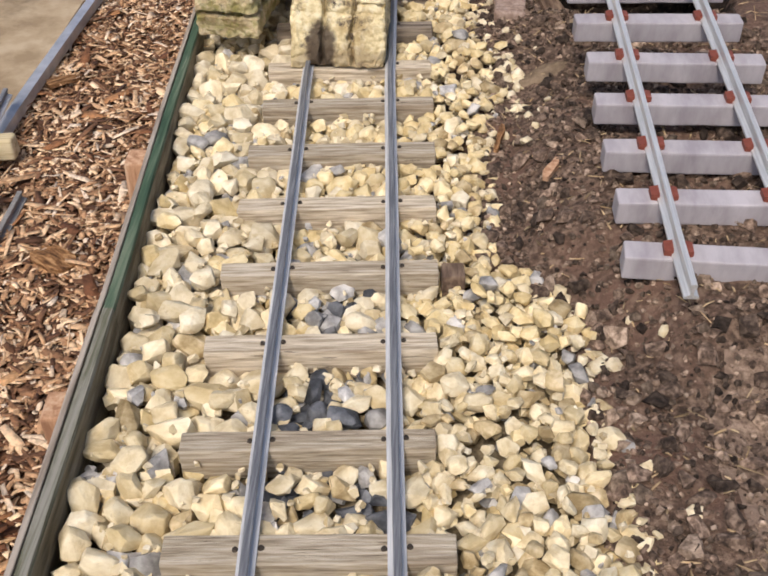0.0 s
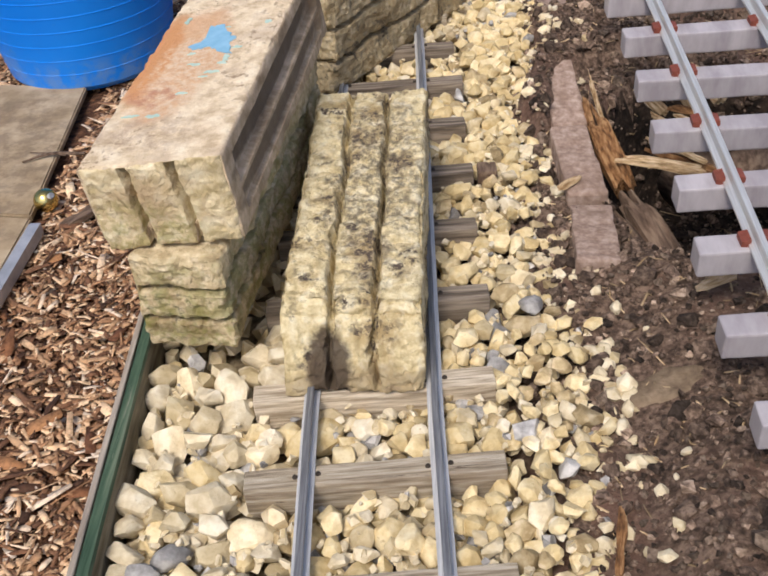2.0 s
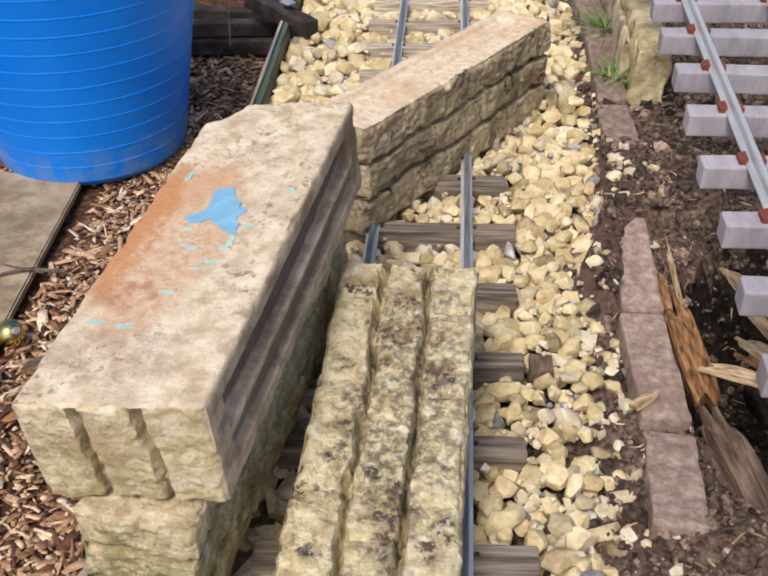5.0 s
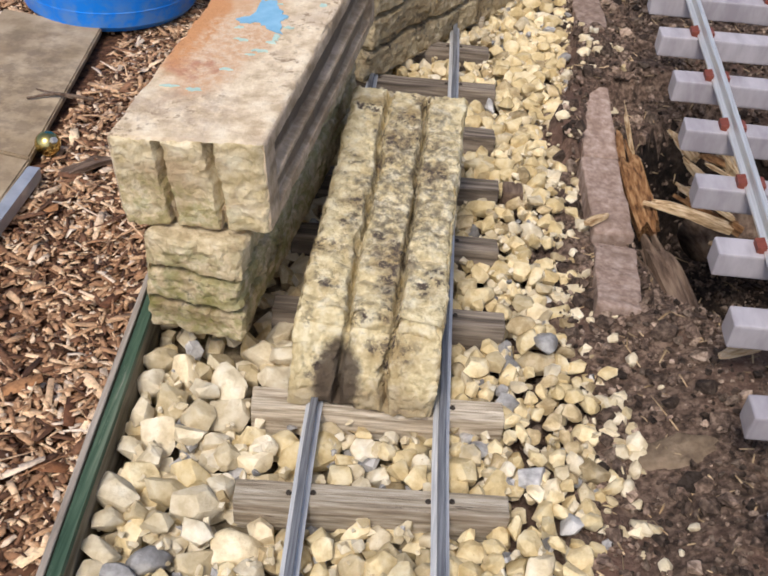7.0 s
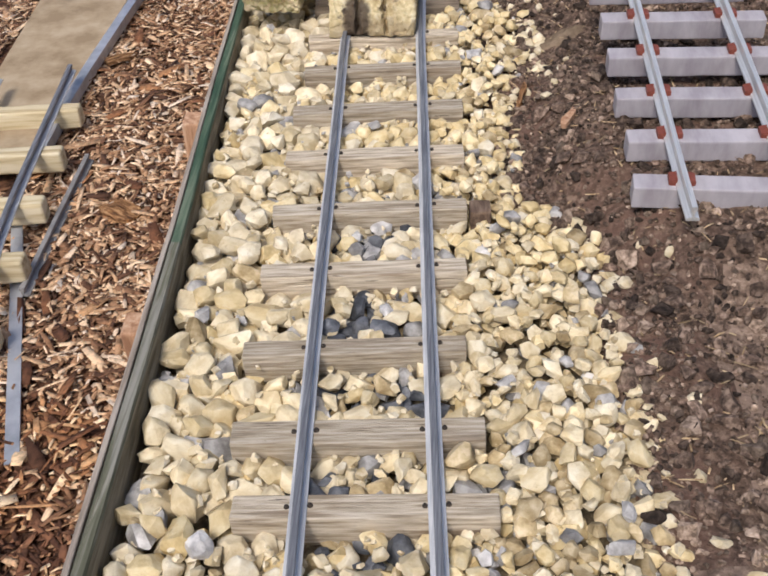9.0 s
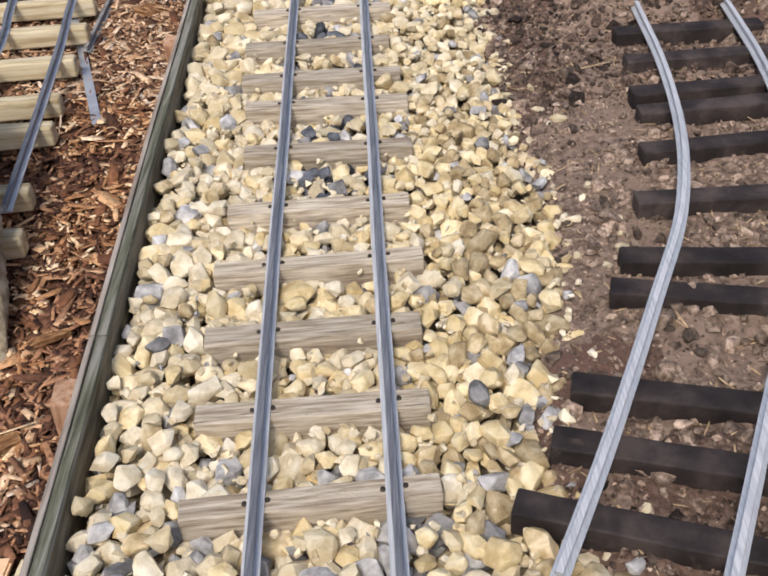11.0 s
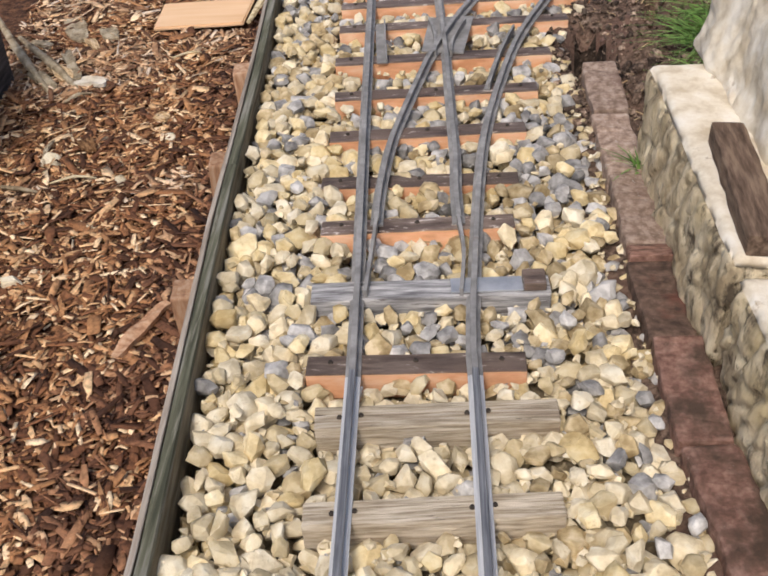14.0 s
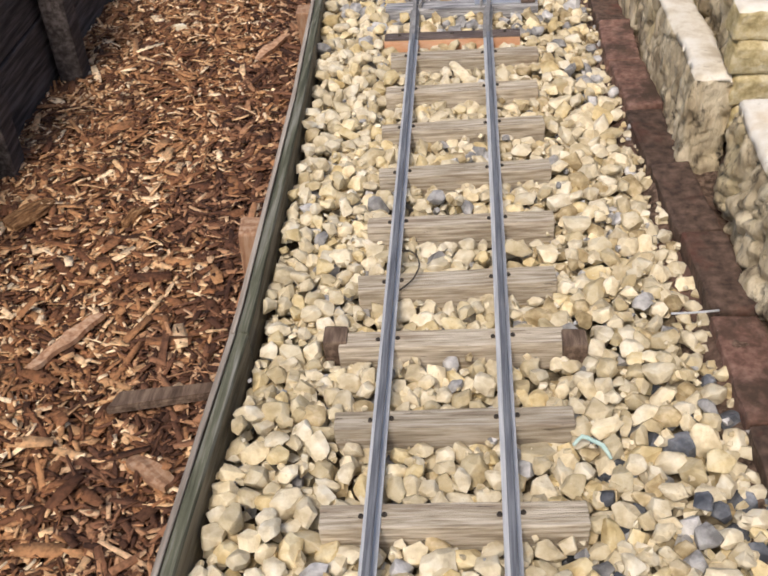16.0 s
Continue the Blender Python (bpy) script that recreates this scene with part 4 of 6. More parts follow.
BRICKS = {"pale": [brick_mesh(200 + i, M_BRICK) for i in range(4)], "grey": [brick_mesh(230 + i, M_BRICK_GREY) for i in range(3)], "red": [brick_mesh(210 + i, M_BRICK_RED) for i in range(3)], "dark": [brick_mesh(220 + i, M_BRICK_DARK) for i in range(3)]}
brick_edge = thing("brick_edging", "row of worn red-brown bricks set on edge beside the ballast", "brick edging", "", pose(0, 0, 0), kind="structure")
BRICK_X = [(-3.4, 0.575), (-2.754, 0.546), (-2.564, 0.537), (-2.385, 0.528), (-2.2, 0.511), (-2.01, 0.497), (-1.834, 0.486), (-1.61, 0.482), (-1.458, 0.484), (-1.265, 0.487), (-1.075, 0.489), (-0.875, 0.489)]
LAID = [(-3.33, "dark"), (-3.14, "dark"), (-2.945, "dark"), (-2.754, "red"), (-2.564, "dark"), (-2.385, "dark"), (-2.198, "dark"), (-2.010, "red"), (-1.834, "red"), (-1.655, "dark"), (-1.49, "red"), (-1.458, "grey"),
        (-1.275, "grey"), (-1.070, "grey"), (-0.877, "")]
n_b = 0
for (ya, look_), (yb, _) in zip(LAID, LAID[1:]):
    xa, xb = lerp_at(ya, BRICK_X), lerp_at(yb, BRICK_X)
    a = math.atan2(yb - ya, xb - xa)
    ob = part("brick", BRICKS[look_][n_b % 3], brick_edge, pose((xa + xb) / 2, (ya + yb) / 2, 0.003 * math.sin(n_b * 1.9), 2.6 * math.sin(n_b * 2.3), 0, math.degrees(a)) @ pose(0.002 * math.sin(n_b * 5.1), -0.031 + 0.002 * math.sin(n_b * 4.3), 0, 0, 0, 1.4 * math.sin(n_b * 3.7)),
              {"pale": "", "grey": "dusty grey-brown brick", "red": "damp dark red brick", "dark": "damp dark brown brick"}[look_])
    ob.scale.x = (math.hypot(xb - xa, yb - ya) - 0.004) / 0.19
    n_b += 1
for x, y, z, ry, a, s in ((0.3815, 2.090, -0.001, 3, 86, 0.83), (0.3815, 2.287, 0.008, -1, 91.5, 1.115), (0.387, 2.534, 0.003, -2, 90, 1.27), (0.404, 2.915, 0.004, 3, 84, 0.42), (0.412, 3.015, 0.002, 2, 91, 0.9),
                          (0.416, 3.29, 0.006, -2, 90, 1.75), (0.414, 3.60, 0.008, 1, 92, 1.4)):
    ob = part("brick", BRICKS["pale"][n_b % 4], brick_edge, pose(x, y, z, 0, 0, a) @ pose(0, 0, 0, 1.5 * math.sin(n_b), ry, 0))
    ob.scale.x = s
    n_b += 1


# ---------------------------------------------------------------- carved stone blocks
def grid_box(sx, sy, sz, nx, ny, nz):
    """A box cut into a grid on all its faces, centred in plan, on z from 0 to sz."""
    bm = bmesh.new()
    seen = {}

    def v(i, j, k):
        if (i, j, k) not in seen:
            seen[i, j, k] = bm.verts.new(((i / nx - 0.5) * sx, (j / ny - 0.5) * sy, k / nz * sz))
        return seen[i, j, k]
    for i in range(nx):
        for j in range(ny):
            bm.faces.new((v(i, j, 0), v(i, j + 1, 0), v(i + 1, j + 1, 0), v(i + 1, j, 0)))
            bm.faces.new((v(i, j, nz), v(i + 1, j, nz), v(i + 1, j + 1, nz), v(i, j + 1, nz)))
    for i in range(nx):
        for k in range(nz):
            bm.faces.new((v(i, 0, k), v(i + 1, 0, k), v(i + 1, 0, k + 1), v(i, 0, k + 1)))
            bm.faces.new((v(i, ny, k), v(i, ny, k + 1), v(i + 1, ny, k + 1), v(i + 1, ny, k)))
    for j in range(ny):
        for k in range(nz):
            bm.faces.new((v(0, j, k), v(0, j, k + 1), v(0, j + 1, k + 1), v(0, j + 1, k)))
            bm.faces.new((v(nx, j, k), v(nx, j + 1, k), v(nx, j + 1, k + 1), v(nx, j, k + 1)))
    return bm


def soften(bm, sx, sy, sz, r):
    """Rounds the box's edges by r."""
    for v in bm.verts:
        p = v.co
        q = Vector((max(-sx / 2 + r, min(sx / 2 - r, p.x)), max(-sy / 2 + r, min(sy / 2 - r, p.y)), max(r, min(sz - r, p.z))))
        d = p - q
        if d.length > 1e-9:
            v.co = q + d.normalized() * r


def ribbed_block(seed, mats, L=0.53, W=0.166, T=0.10, worn=0.0035, channel=0.026, groove=0.013, breaks=0, nose=0.0, corner_chip=None, skew=0.0):
    """A coping block: three ribs on the upper face and on both ends, a flat back, a channel along the sides."""
    bm = grid_box(W, L, T, 86, 150, 50)
    base = {v: v.co.copy() for v in bm.verts}
    soften(bm, W, L, T, 0.006)
    off = Vector((seed * 7.3, seed * 3.1, seed * 1.9))
    for v in bm.verts:
        b = base[v]
        x, y, z = b
        wav = 0.004 * noise.noise(Vector((y * 14, z * 14, seed)))
        g = 0.0
        for gx in (-W / 6, W / 6):
            g = max(g, math.exp(-((x + wav - gx) / 0.0042) ** 4))
        on_top, on_end, on_side = z > T - 1e-6, abs(abs(y) - L / 2) < 1e-6, abs(abs(x) - W / 2) < 1e-6
        fade_t = ease(0.0, 0.06, z / T)
        if on_top:
            u = ((x / W + 0.5) * 3) % 1.0 * 2 - 1
            v.co.z -= groove * g + 0.005 * u ** 10
            if breaks:
                for by in (-0.12, 0.03, 0.17):
                    v.co.z -= 0.006 * math.exp(-((y - by + 0.03 * math.sin(seed + 9 * round(x / (W / 3))) + 0.3 * wav) / 0.004) ** 2)
                v.co.z += 0.0035 * noise.noise(Vector((round(x / (W / 3)) * 5.3, math.floor((y + 0.12 + 0.03 * math.sin(seed + 9 * round(x / (W / 3)))) / 0.15) * 3.1, seed)))
        if on_end:
            u = ((x / W + 0.5) * 3) % 1.0 * 2 - 1
            v.co.y -= math.copysign((groove * g + 0.0015 * u ** 8) * fade_t, y)
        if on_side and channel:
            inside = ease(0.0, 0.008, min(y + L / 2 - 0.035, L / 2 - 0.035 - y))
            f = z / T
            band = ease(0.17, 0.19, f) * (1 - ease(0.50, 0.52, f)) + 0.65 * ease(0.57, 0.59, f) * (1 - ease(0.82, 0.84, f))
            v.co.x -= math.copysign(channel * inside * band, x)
        if nose and y < 0:
            near_end = max(0.0, 1 - (y + L / 2) / 0.06)
            v.co.y += nose * (z / T) ** 1.6 * near_end ** 0.5
            v.co.z -= 0.016 * near_end ** 3 * (z / T)
        v.co.y += skew * x
        if corner_chip:
            d = math.hypot((x - corner_chip[0]) / corner_chip[3], (y - corner_chip[1]) / corner_chip[4])
            if d < 1:
                v.co.x -= math.copysign(0.3 * corner_chip[3] * (1 - d), x)
                v.co.y -= math.copysign(0.55 * corner_chip[4] * (1 - d), y)
                v.co.z += corner_chip[2] * (1 - d) ** 2
        n = Vector(noise.noise_vector(b * 16 + off)) * worn + Vector(noise.noise_vector(b * 45 + off)) * worn * 0.5 + Vector(noise.noise_vector(b * 110 + off)) * worn * 0.45 + Vector(noise.noise_vector(b * 230 + off)) * worn * 0.25
        rough = 1.0 if (on_top or on_end) else (0.12 if z < 1e-6 else (0.25 if channel else 0.55))
        v.co += n * rough
        near = [min(W / 2 - abs(x), 0.012), min(L / 2 - abs(y), 0.012), min(z, T - z, 0.012)]
        if sum(d < 0.010 for d in near) >= 2:
            chip_ = max(0.0, noise.noise(b * 22 + off) + 0.5 * noise.noise(b * 60 + off) - 0.05)
            v.co += (Vector((0, 0, T / 2)) - b).normalized() * 0.010 * chip_ * (1 - sorted(near)[1] / 0.012)
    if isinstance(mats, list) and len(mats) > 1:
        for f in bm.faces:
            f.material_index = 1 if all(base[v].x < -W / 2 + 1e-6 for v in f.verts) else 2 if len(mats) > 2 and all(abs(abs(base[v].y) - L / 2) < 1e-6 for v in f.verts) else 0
    me = mesh_of(bm, "block", mats, True)
    me.set_sharp_from_angle(angle=radians(36))
    return me


# the block lying on the rails, ribs up
thing("stone_block", "yellow sandstone coping block with three lichened ribs, lying across the rails", "stone block", "carved stone blocks",
      pose(0.058, 2.032, 0.024, 4.6, 0.5, -1.5), ribbed_block(1, M_BLOCK_C, 0.535, 0.167, 0.098, 0.0062, False, 0.022, 1, nose=0.048))
# the block on edge under the pale one
m_low = pose(-0.116, 2.105, 0.102, 2.2, 0, -8.2) @ pose(0, 0, 0, 0, 90, 0) @ pose(0, 0, -0.058)
thing("stone_block", "mossy sandstone coping block on edge, carrying a paler block", "stone block", "carved stone blocks", m_low, ribbed_block(2, M_BLOCK_LOW, 0.535, 0.139, 0.116, 0.006, False, 0.022))
# the pale block on it, flat back up
corner = Vector((-0.244, 1.851, 0.281))
ex = (Vector((-0.079, 1.845, 0.293)) - corner).normalized()
ey = Vector((0.066, 0.517, 0.036)).normalized()
ez = ex.cross(ey).normalized()
ex = ey.cross(ez)
TOP_W, TOP_L, TOP_T = 0.170, 0.522, 0.119
top_c = corner + ex * TOP_W / 2 + ey * (TOP_L / 2 + 0.0075)
m_top = Matrix((( -ex.x, ey.x, -ez.x, top_c.x), (-ex.y, ey.y, -ez.y, top_c.y), (-ex.z, ey.z, -ez.z, top_c.z), (0, 0, 0, 1)))
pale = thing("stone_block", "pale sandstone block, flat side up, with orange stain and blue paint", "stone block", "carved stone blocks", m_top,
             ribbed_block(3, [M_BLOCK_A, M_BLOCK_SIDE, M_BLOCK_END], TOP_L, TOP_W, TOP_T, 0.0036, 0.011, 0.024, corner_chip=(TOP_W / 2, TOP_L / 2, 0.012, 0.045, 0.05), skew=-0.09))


def patch(name, outline, mat, lift, jag, seed, label):
    """A thin flake with a ragged outline on the block's flat top."""
    pts = []
    for (u0, v0), (u1, v1) in zip(outline, outline[1:] + outline[:1]):
        for k in range(5):
            t = k / 5
            n = noise.noise_vector(Vector(((u0 + (u1 - u0) * t) * 150, (v0 + (v1 - v0) * t) * 150, seed)))
            pts.append((u0 + (u1 - u0) * t + n.x * jag, v0 + (v1 - v0) * t + n.y * jag))
    bm = bmesh.new()
    f = bm.faces.new([bm.verts.new((-(u - 0.084), v - 0.262, -lift)) for u, v in pts])
    top = bmesh.ops.extrude_face_region(bm, geom=[f])["geom"]
    for v in top:
        if isinstance(v, bmesh.types.BMVert):
            v.co.z += lift + 0.003
    bmesh.ops.recalc_face_normals(bm, faces=bm.faces)
    bmesh.ops.triangulate(bm, faces=bm.faces)
    return part(name, mesh_of(bm, name, mat), pale, None, label)


patch("paint_flake", [(0.067, 0.326), (0.085, 0.33), (0.101, 0.302), (0.116, 0.286), (0.108, 0.271), (0.120, 0.243), (0.1, 0.253), (0.08, 0.268), (0.058, 0.262), (0.052, 0.27), (0.068, 0.284)], M_BLUEPAINT, 0.0016, 0.006, 2, "flaking sky-blue paint")
for k, (u, v, w, h) in enumerate([(0.075, 0.222, 0.009, 0.003), (0.080, 0.150, 0.010, 0.003), (0.030, 0.102, 0.012, 0.002), (0.060, 0.100, 0.010, 0.003), (0.114, 0.232, 0.004, 0.010), (0.104, 0.20, 0.010, 0.003),
                                  (0.112, 0.222, 0.006, 0.003), (0.096, 0.188, 0.007, 0.002), (0.028, 0.350, 0.004, 0.010), (0.148, 0.33, 0.004, 0.005), (0.086, 0.322, 0.012, 0.002), (0.122, 0.262, 0.006, 0.003), (0.062, 0.252, 0.005, 0.004)]):
    patch("paint_flake", [(u - w, v - h * 0.4), (u, v - h), (u + w, v - h * 0.3), (u + w * 0.8, v + h * 0.7), (u - w * 0.6, v + h)], M_PEEL, 0.0010 + 0.0002 * (k % 3), 0.004, 10 + k, "pale green paint flake")
# the block lying askew across the track behind
u_d = math.degrees(math.atan2(0.485, 0.275))
m_d = pose(0.115, 2.810, 0.083, 0, 0, u_d - 90) @ pose(0, 0, 0, -2.0, 0, 0) @ pose(-0.060, 0.033, 0) @ pose(0, 0, 0, 0, 90, 0) @ pose(0, 0, -0.057)
thing("stone_block", "buff sandstone coping block on edge, lying askew across the track", "stone block", "carved stone blocks", m_d, ribbed_block(4, [M_BLOCK_G, M_BLOCK_TOP], 0.61, 0.182, 0.115, 0.006, 0.007, 0.016, 1))


# ---------------------------------------------------------------- blue tub
def tub():
    t = thing("tub", "large bright blue ridged plastic tub standing on wood chips", "tub", "", pose(-0.637, 3.068, -0.106))
    prof = [(0.0, 0.0), (0.165, 0.0), (0.180, 0.004), (0.189, 0.016)]
    z = 0.016
    while z < 0.42:
        z += 0.034
        r = 0.189 + 0.175 * (z - 0.016)
        prof += [(r - 0.0004, z - 0.0028), (r + 0.0006, z - 0.0014), (r + 0.0006, z), (r + 0.0001, z + 0.0012)]
    rt = prof[-1][0]
    zt = prof[-1][1]
    prof += [(rt + 0.010, zt + 0.004), (rt + 0.012, zt + 0.012), (rt, zt + 0.015), (rt - 0.005, zt + 0.008), (0.185, 0.02), (0.0, 0.012)]
    bm = bmesh.new()
    seg = 72
    rings = []
    for r, zz in prof:
        rings.append([bm.verts.new((r * math.cos(2 * math.pi * k / seg), r * math.sin(2 * math.pi * k / seg), zz)) for k in range(seg)] if r > 0 else [bm.verts.new((0, 0, zz))])
    for a, b in zip(rings, rings[1:]):
        for k in range(seg):
            k2 = (k + 1) % seg
            if len(a) == 1:
                bm.faces.new((a[0], b[k2], b[k]))
            elif len(b) == 1:
                bm.faces.new((a[k], a[k2], b[0]))
            else:
                bm.faces.new((a[k], a[k2], b[k2], b[k]))
    bmesh.ops.recalc_face_normals(bm, faces=bm.faces)
    body = part("body", mesh_of(bm, "body", M_TUB, True), t)
    body.data.set_sharp_from_angle(angle=radians(24))
    for s in (-1, 1):
        arc = [Vector((s * (rt + 0.006 + 0.035 * math.sin(a)), 0.06 * math.cos(a), zt + 0.004 + 0.03 * math.sin(a))) for a in np.linspace(0, math.pi, 13)]
        part("handle", sweep(arc, [(0.006 * math.cos(q), 0.006 * math.sin(q)) for q in np.linspace(0, 2 * math.pi, 9)[:-1]], M_TUB, "handle"), t)


tub()


# ---------------------------------------------------------------- things on the mulch side
def plank(name, corners, z, thick, mat, label, category, seed=0):
    """A flat piece over four plan corners."""
    bm = bmesh.new()
    f = bm.faces.new([bm.verts.new((x, y, z)) for x, y in corners])
    bmesh.ops.recalc_face_normals(bm, faces=bm.faces)
    if f.normal.z > 0:
        f.normal_flip()
    top = bmesh.ops.extrude_face_region(bm, geom=[f])["geom"]
    for v in top:
        if isinstance(v, bmesh.types.BMVert):
            v.co.z += thick
    bmesh.ops.recalc_face_normals(bm, faces=bm.faces)
    bmesh.ops.bevel(bm, geom=list(bm.edges), offset=min(0.003, thick * 0.3), segments=2, affect="EDGES")
    return thing(name, label, category, "", pose(0, 0, 0), mesh_of(bm, name, mat))


plank("board", [(-0.725, 1.43), (-0.565, 1.46), (-0.563, 2.355), (-0.800, 2.40)], -0.106, 0.016, M_SLAB, "sandy beige board lying flat on wood chips", "board")
plank("board", [(-0.802, 2.408), (-0.566, 2.362), (-0.604, 2.885), (-0.830, 2.930)], -0.106, 0.016, M_SLAB, "sandy beige board beside the blue tub", "board")
strip_line = smooth_line([(-0.542, 2.32, -0.082), (-0.549, 2.09, -0.082), (-0.556, 1.75, -0.082), (-0.551, 1.47, -0.083)], 0.08)
thing("metal_strip", "grey metal angle strip lying along a board", "metal strip", "", pose(0, 0, 0),
      sweep(strip_line, [(-0.011, -0.020), (0.011, -0.020), (0.011, 0.0), (0.008, 0.002), (-0.011, 0.002)], M_ZINC, "metal_strip"))
thing("metal_strip", "flat pale grey metal bar lying on wood chips", "metal strip", "", pose(0, 0, 0),
      sweep(smooth_line([(-0.545, 1.34, -0.106), (-0.500, 1.21, -0.106), (-0.440, 1.03, -0.106), (-0.352, 0.761, -0.106)], 0.05), [(-0.0095, 0), (0.0095, 0), (0.0095, 0.004), (-0.0095, 0.004)], M_ZINC, "metal_strip"))
thing("loose_rail", "short dark loose rail lying on wood chips", "rail", "", pose(0, 0, 0),
      sweep([Vector((-0.463, 1.497, -0.108)), Vector((-0.459, 1.32, -0.108)), Vector((-0.452, 1.10, -0.107))], RAIL, M_STEEL, "loose_rail"))
plank("plywood_offcut", [(-0.430, -0.425), (-0.221, -0.411), (-0.214, -0.262), (-0.434, -0.281)], -0.108, 0.010, M_PLY, "fresh orange plywood offcut on wood chips", "plywood")
plank("plywood_offcut", [(-0.216, -0.402), (-0.206, -0.404), (-0.186, -0.270), (-0.205, -0.262)], -0.108, 0.009, M_PINE, "narrow pale plywood strip beside the edging", "plywood")
plank("timber_offcut", [(-0.262, -2.648), (-0.120, -2.618), (-0.118, -2.592), (-0.252, -2.612)], -0.104, 0.014, M_LUMP, "short grey-brown timber offcut on wood chips", "timber")
bm = bmesh.new()
bmesh.ops.create_uvsphere(bm, u_segments=24, v_segments=14, radius=0.022)
ball = thing("bauble", "small shiny golden ball on wood chips", "ball", "", pose(-0.549, 2.405, -0.086))
part("sphere", mesh_of(bm, "sphere", M_GOLD, True), ball)
bm = bmesh.new()
bmesh.ops.create_cone(bm, cap_ends=True, segments=12, radius1=0.006, radius2=0.005, depth=0.008)
part("cap", mesh_of(bm, "cap", M_ZINC), ball, pose(0.016, -0.010, 0.014, 20, 50, 0))


def limb(pts, radii, name, mat, label, category, seed, seg=14):
    """A knotty length of wood along points, with its own radius at each."""
    path = smooth_line(pts, 0.012)
    n = len(path)
    rr = np.interp(np.linspace(0, 1, n), np.linspace(0, 1, len(radii)), radii)
    bm = bmesh.new()
    rings = []
    for i, p in enumerate(path):
        ahead = (path[min(n - 1, i + 1)] - path[max(0, i - 1)]).normalized()
        s = ahead.cross(Vector((0.3, 0.2, 1))).normalized()
        u = s.cross(ahead)
        ring = []
        for k in range(seg):
            a = 2 * math.pi * k / seg
            d = s * math.cos(a) + u * math.sin(a)
            q = Vector((math.cos(a) * 1.6, math.sin(a) * 1.6, i * 0.07 + seed))
            r = rr[i] * (1 + 0.22 * noise.noise(q) + 0.20 * noise.noise(q * 3.1) + 0.13 * noise.noise(q * 8.3))
            ring.append(bm.verts.new(p + d * r))
        rings.append(ring)
    for a, b in zip(rings, rings[1:]):
        for k in range(seg):
            bm.faces.new((a[k], a[(k + 1) % seg], b[(k + 1) % seg], b[k]))
    bm.faces.new(rings[0][::-1])
    bm.faces.new(rings[-1])
    bmesh.ops.recalc_face_normals(bm, faces=bm.faces)
    return thing(name, label, category, "", pose(0, 0, 0), mesh_of(bm, name, mat, True))


limb([(-0.326, 0.040, -0.128), (-0.352, 0.130, -0.086), (-0.402, 0.270, -0.028), (-0.465, 0.420, 0.030), (-0.55, 0.60, 0.10)], [0.005, 0.022, 0.035, 0.040, 0.044], "driftwood_branch", M_DRIFT,
     "pale bleached driftwood branch tapering to a point", "driftwood", 3.0, 22)
limb([(-0.396, -0.088, -0.126), (-0.440, -0.010, -0.096), (-0.498, 0.075, -0.060), (-0.58, 0.19, -0.015), (-0.70, 0.34, 0.05)], [0.026, 0.037, 0.037, 0.033, 0.030], "driftwood_branch", M_DRIFT,
     "grey weathered driftwood branch with a blunt end", "driftwood", 8.0, 22)

# larger pieces of bark and branch lying on the chips
def bark(p0, p1, width, seed, mat, label):
    a, b = Vector((*p0, 0)), Vector((*p1, 0))
    L = (b - a).length
    bm = grid_box(width, L, 0.008, 5, 10, 2)
    for v in bm.verts:
        t = v.co.y / L + 0.5
        v.co.x *= 1 - 0.45 * abs(2 * t - 1) ** 3
        v.co += Vector(noise.noise_vector(Vector((v.co.x * 60, v.co.y * 30, seed)))) * 0.006
        v.co.z += 0.004 * math.sin(t * 3.1)
    c = (a + b) / 2
    z = ground_z(c.x, c.y) + 0.010
    turn = math.degrees(math.atan2(b.y - a.y, b.x - a.x)) - 90
    return thing("bark_piece", label, "bark", "pieces of bark", pose(c.x, c.y, z, 3 * math.sin(seed), 4 * math.cos(seed), turn), mesh_of(bm, "bark_piece", mat))


bark((-0.393, 1.353), (-0.322, 1.306), 0.044, 1, M_SPLINTER, "broad tan piece of bark on wood chips")
bark((-0.403, -2.560), (-0.327, -2.446), 0.022, 2, M_PEG, "long reddish stick of bark on wood chips")
bark((-0.209, -2.722), (-0.146, -2.768), 0.026, 3, M_PEG, "reddish bark flake beside the edging board")
bark((-0.566, -2.202), (-0.519, -2.119), 0.050, 4, M_SPLINTER, "chunky tan piece of split wood")
bark((-0.376, -0.150), (-0.262, -0.070), 0.026, 5, M_SPLINTER, "long split tan piece of wood on mulch")
bark((-0.240, -1.560), (-0.186, -1.440), 0.020, 6, M_PEG, "reddish stick of bark beside the edging board")
bark((-0.66, -0.62), (-0.575, -0.72), 0.028, 7, M_DRIFT, "grey driftwood splinter on mulch")
bark((-0.62, -0.50), (-0.535, -0.68), 0.024, 8, M_DRIFT, "pale grey driftwood splinter on mulch")
bark((-0.537, 1.890), (-0.480, 1.925), 0.024, 9, M_SPLINTER, "brown bark flake on wood chips")
bark((-0.503, 2.335), (-0.440, 2.405), 0.026, 10, M_LUMP, "grey-brown bark slab on wood chips")
bark((-0.36, -2.20), (-0.34, -2.14), 0.026, 11, M_SPLINTER, "orange wood chunk on mulch")
bark((-0.30, 0.10), (-0.25, 0.135), 0.02, 12, M_SPLINTER, "tan wood flake on mulch")
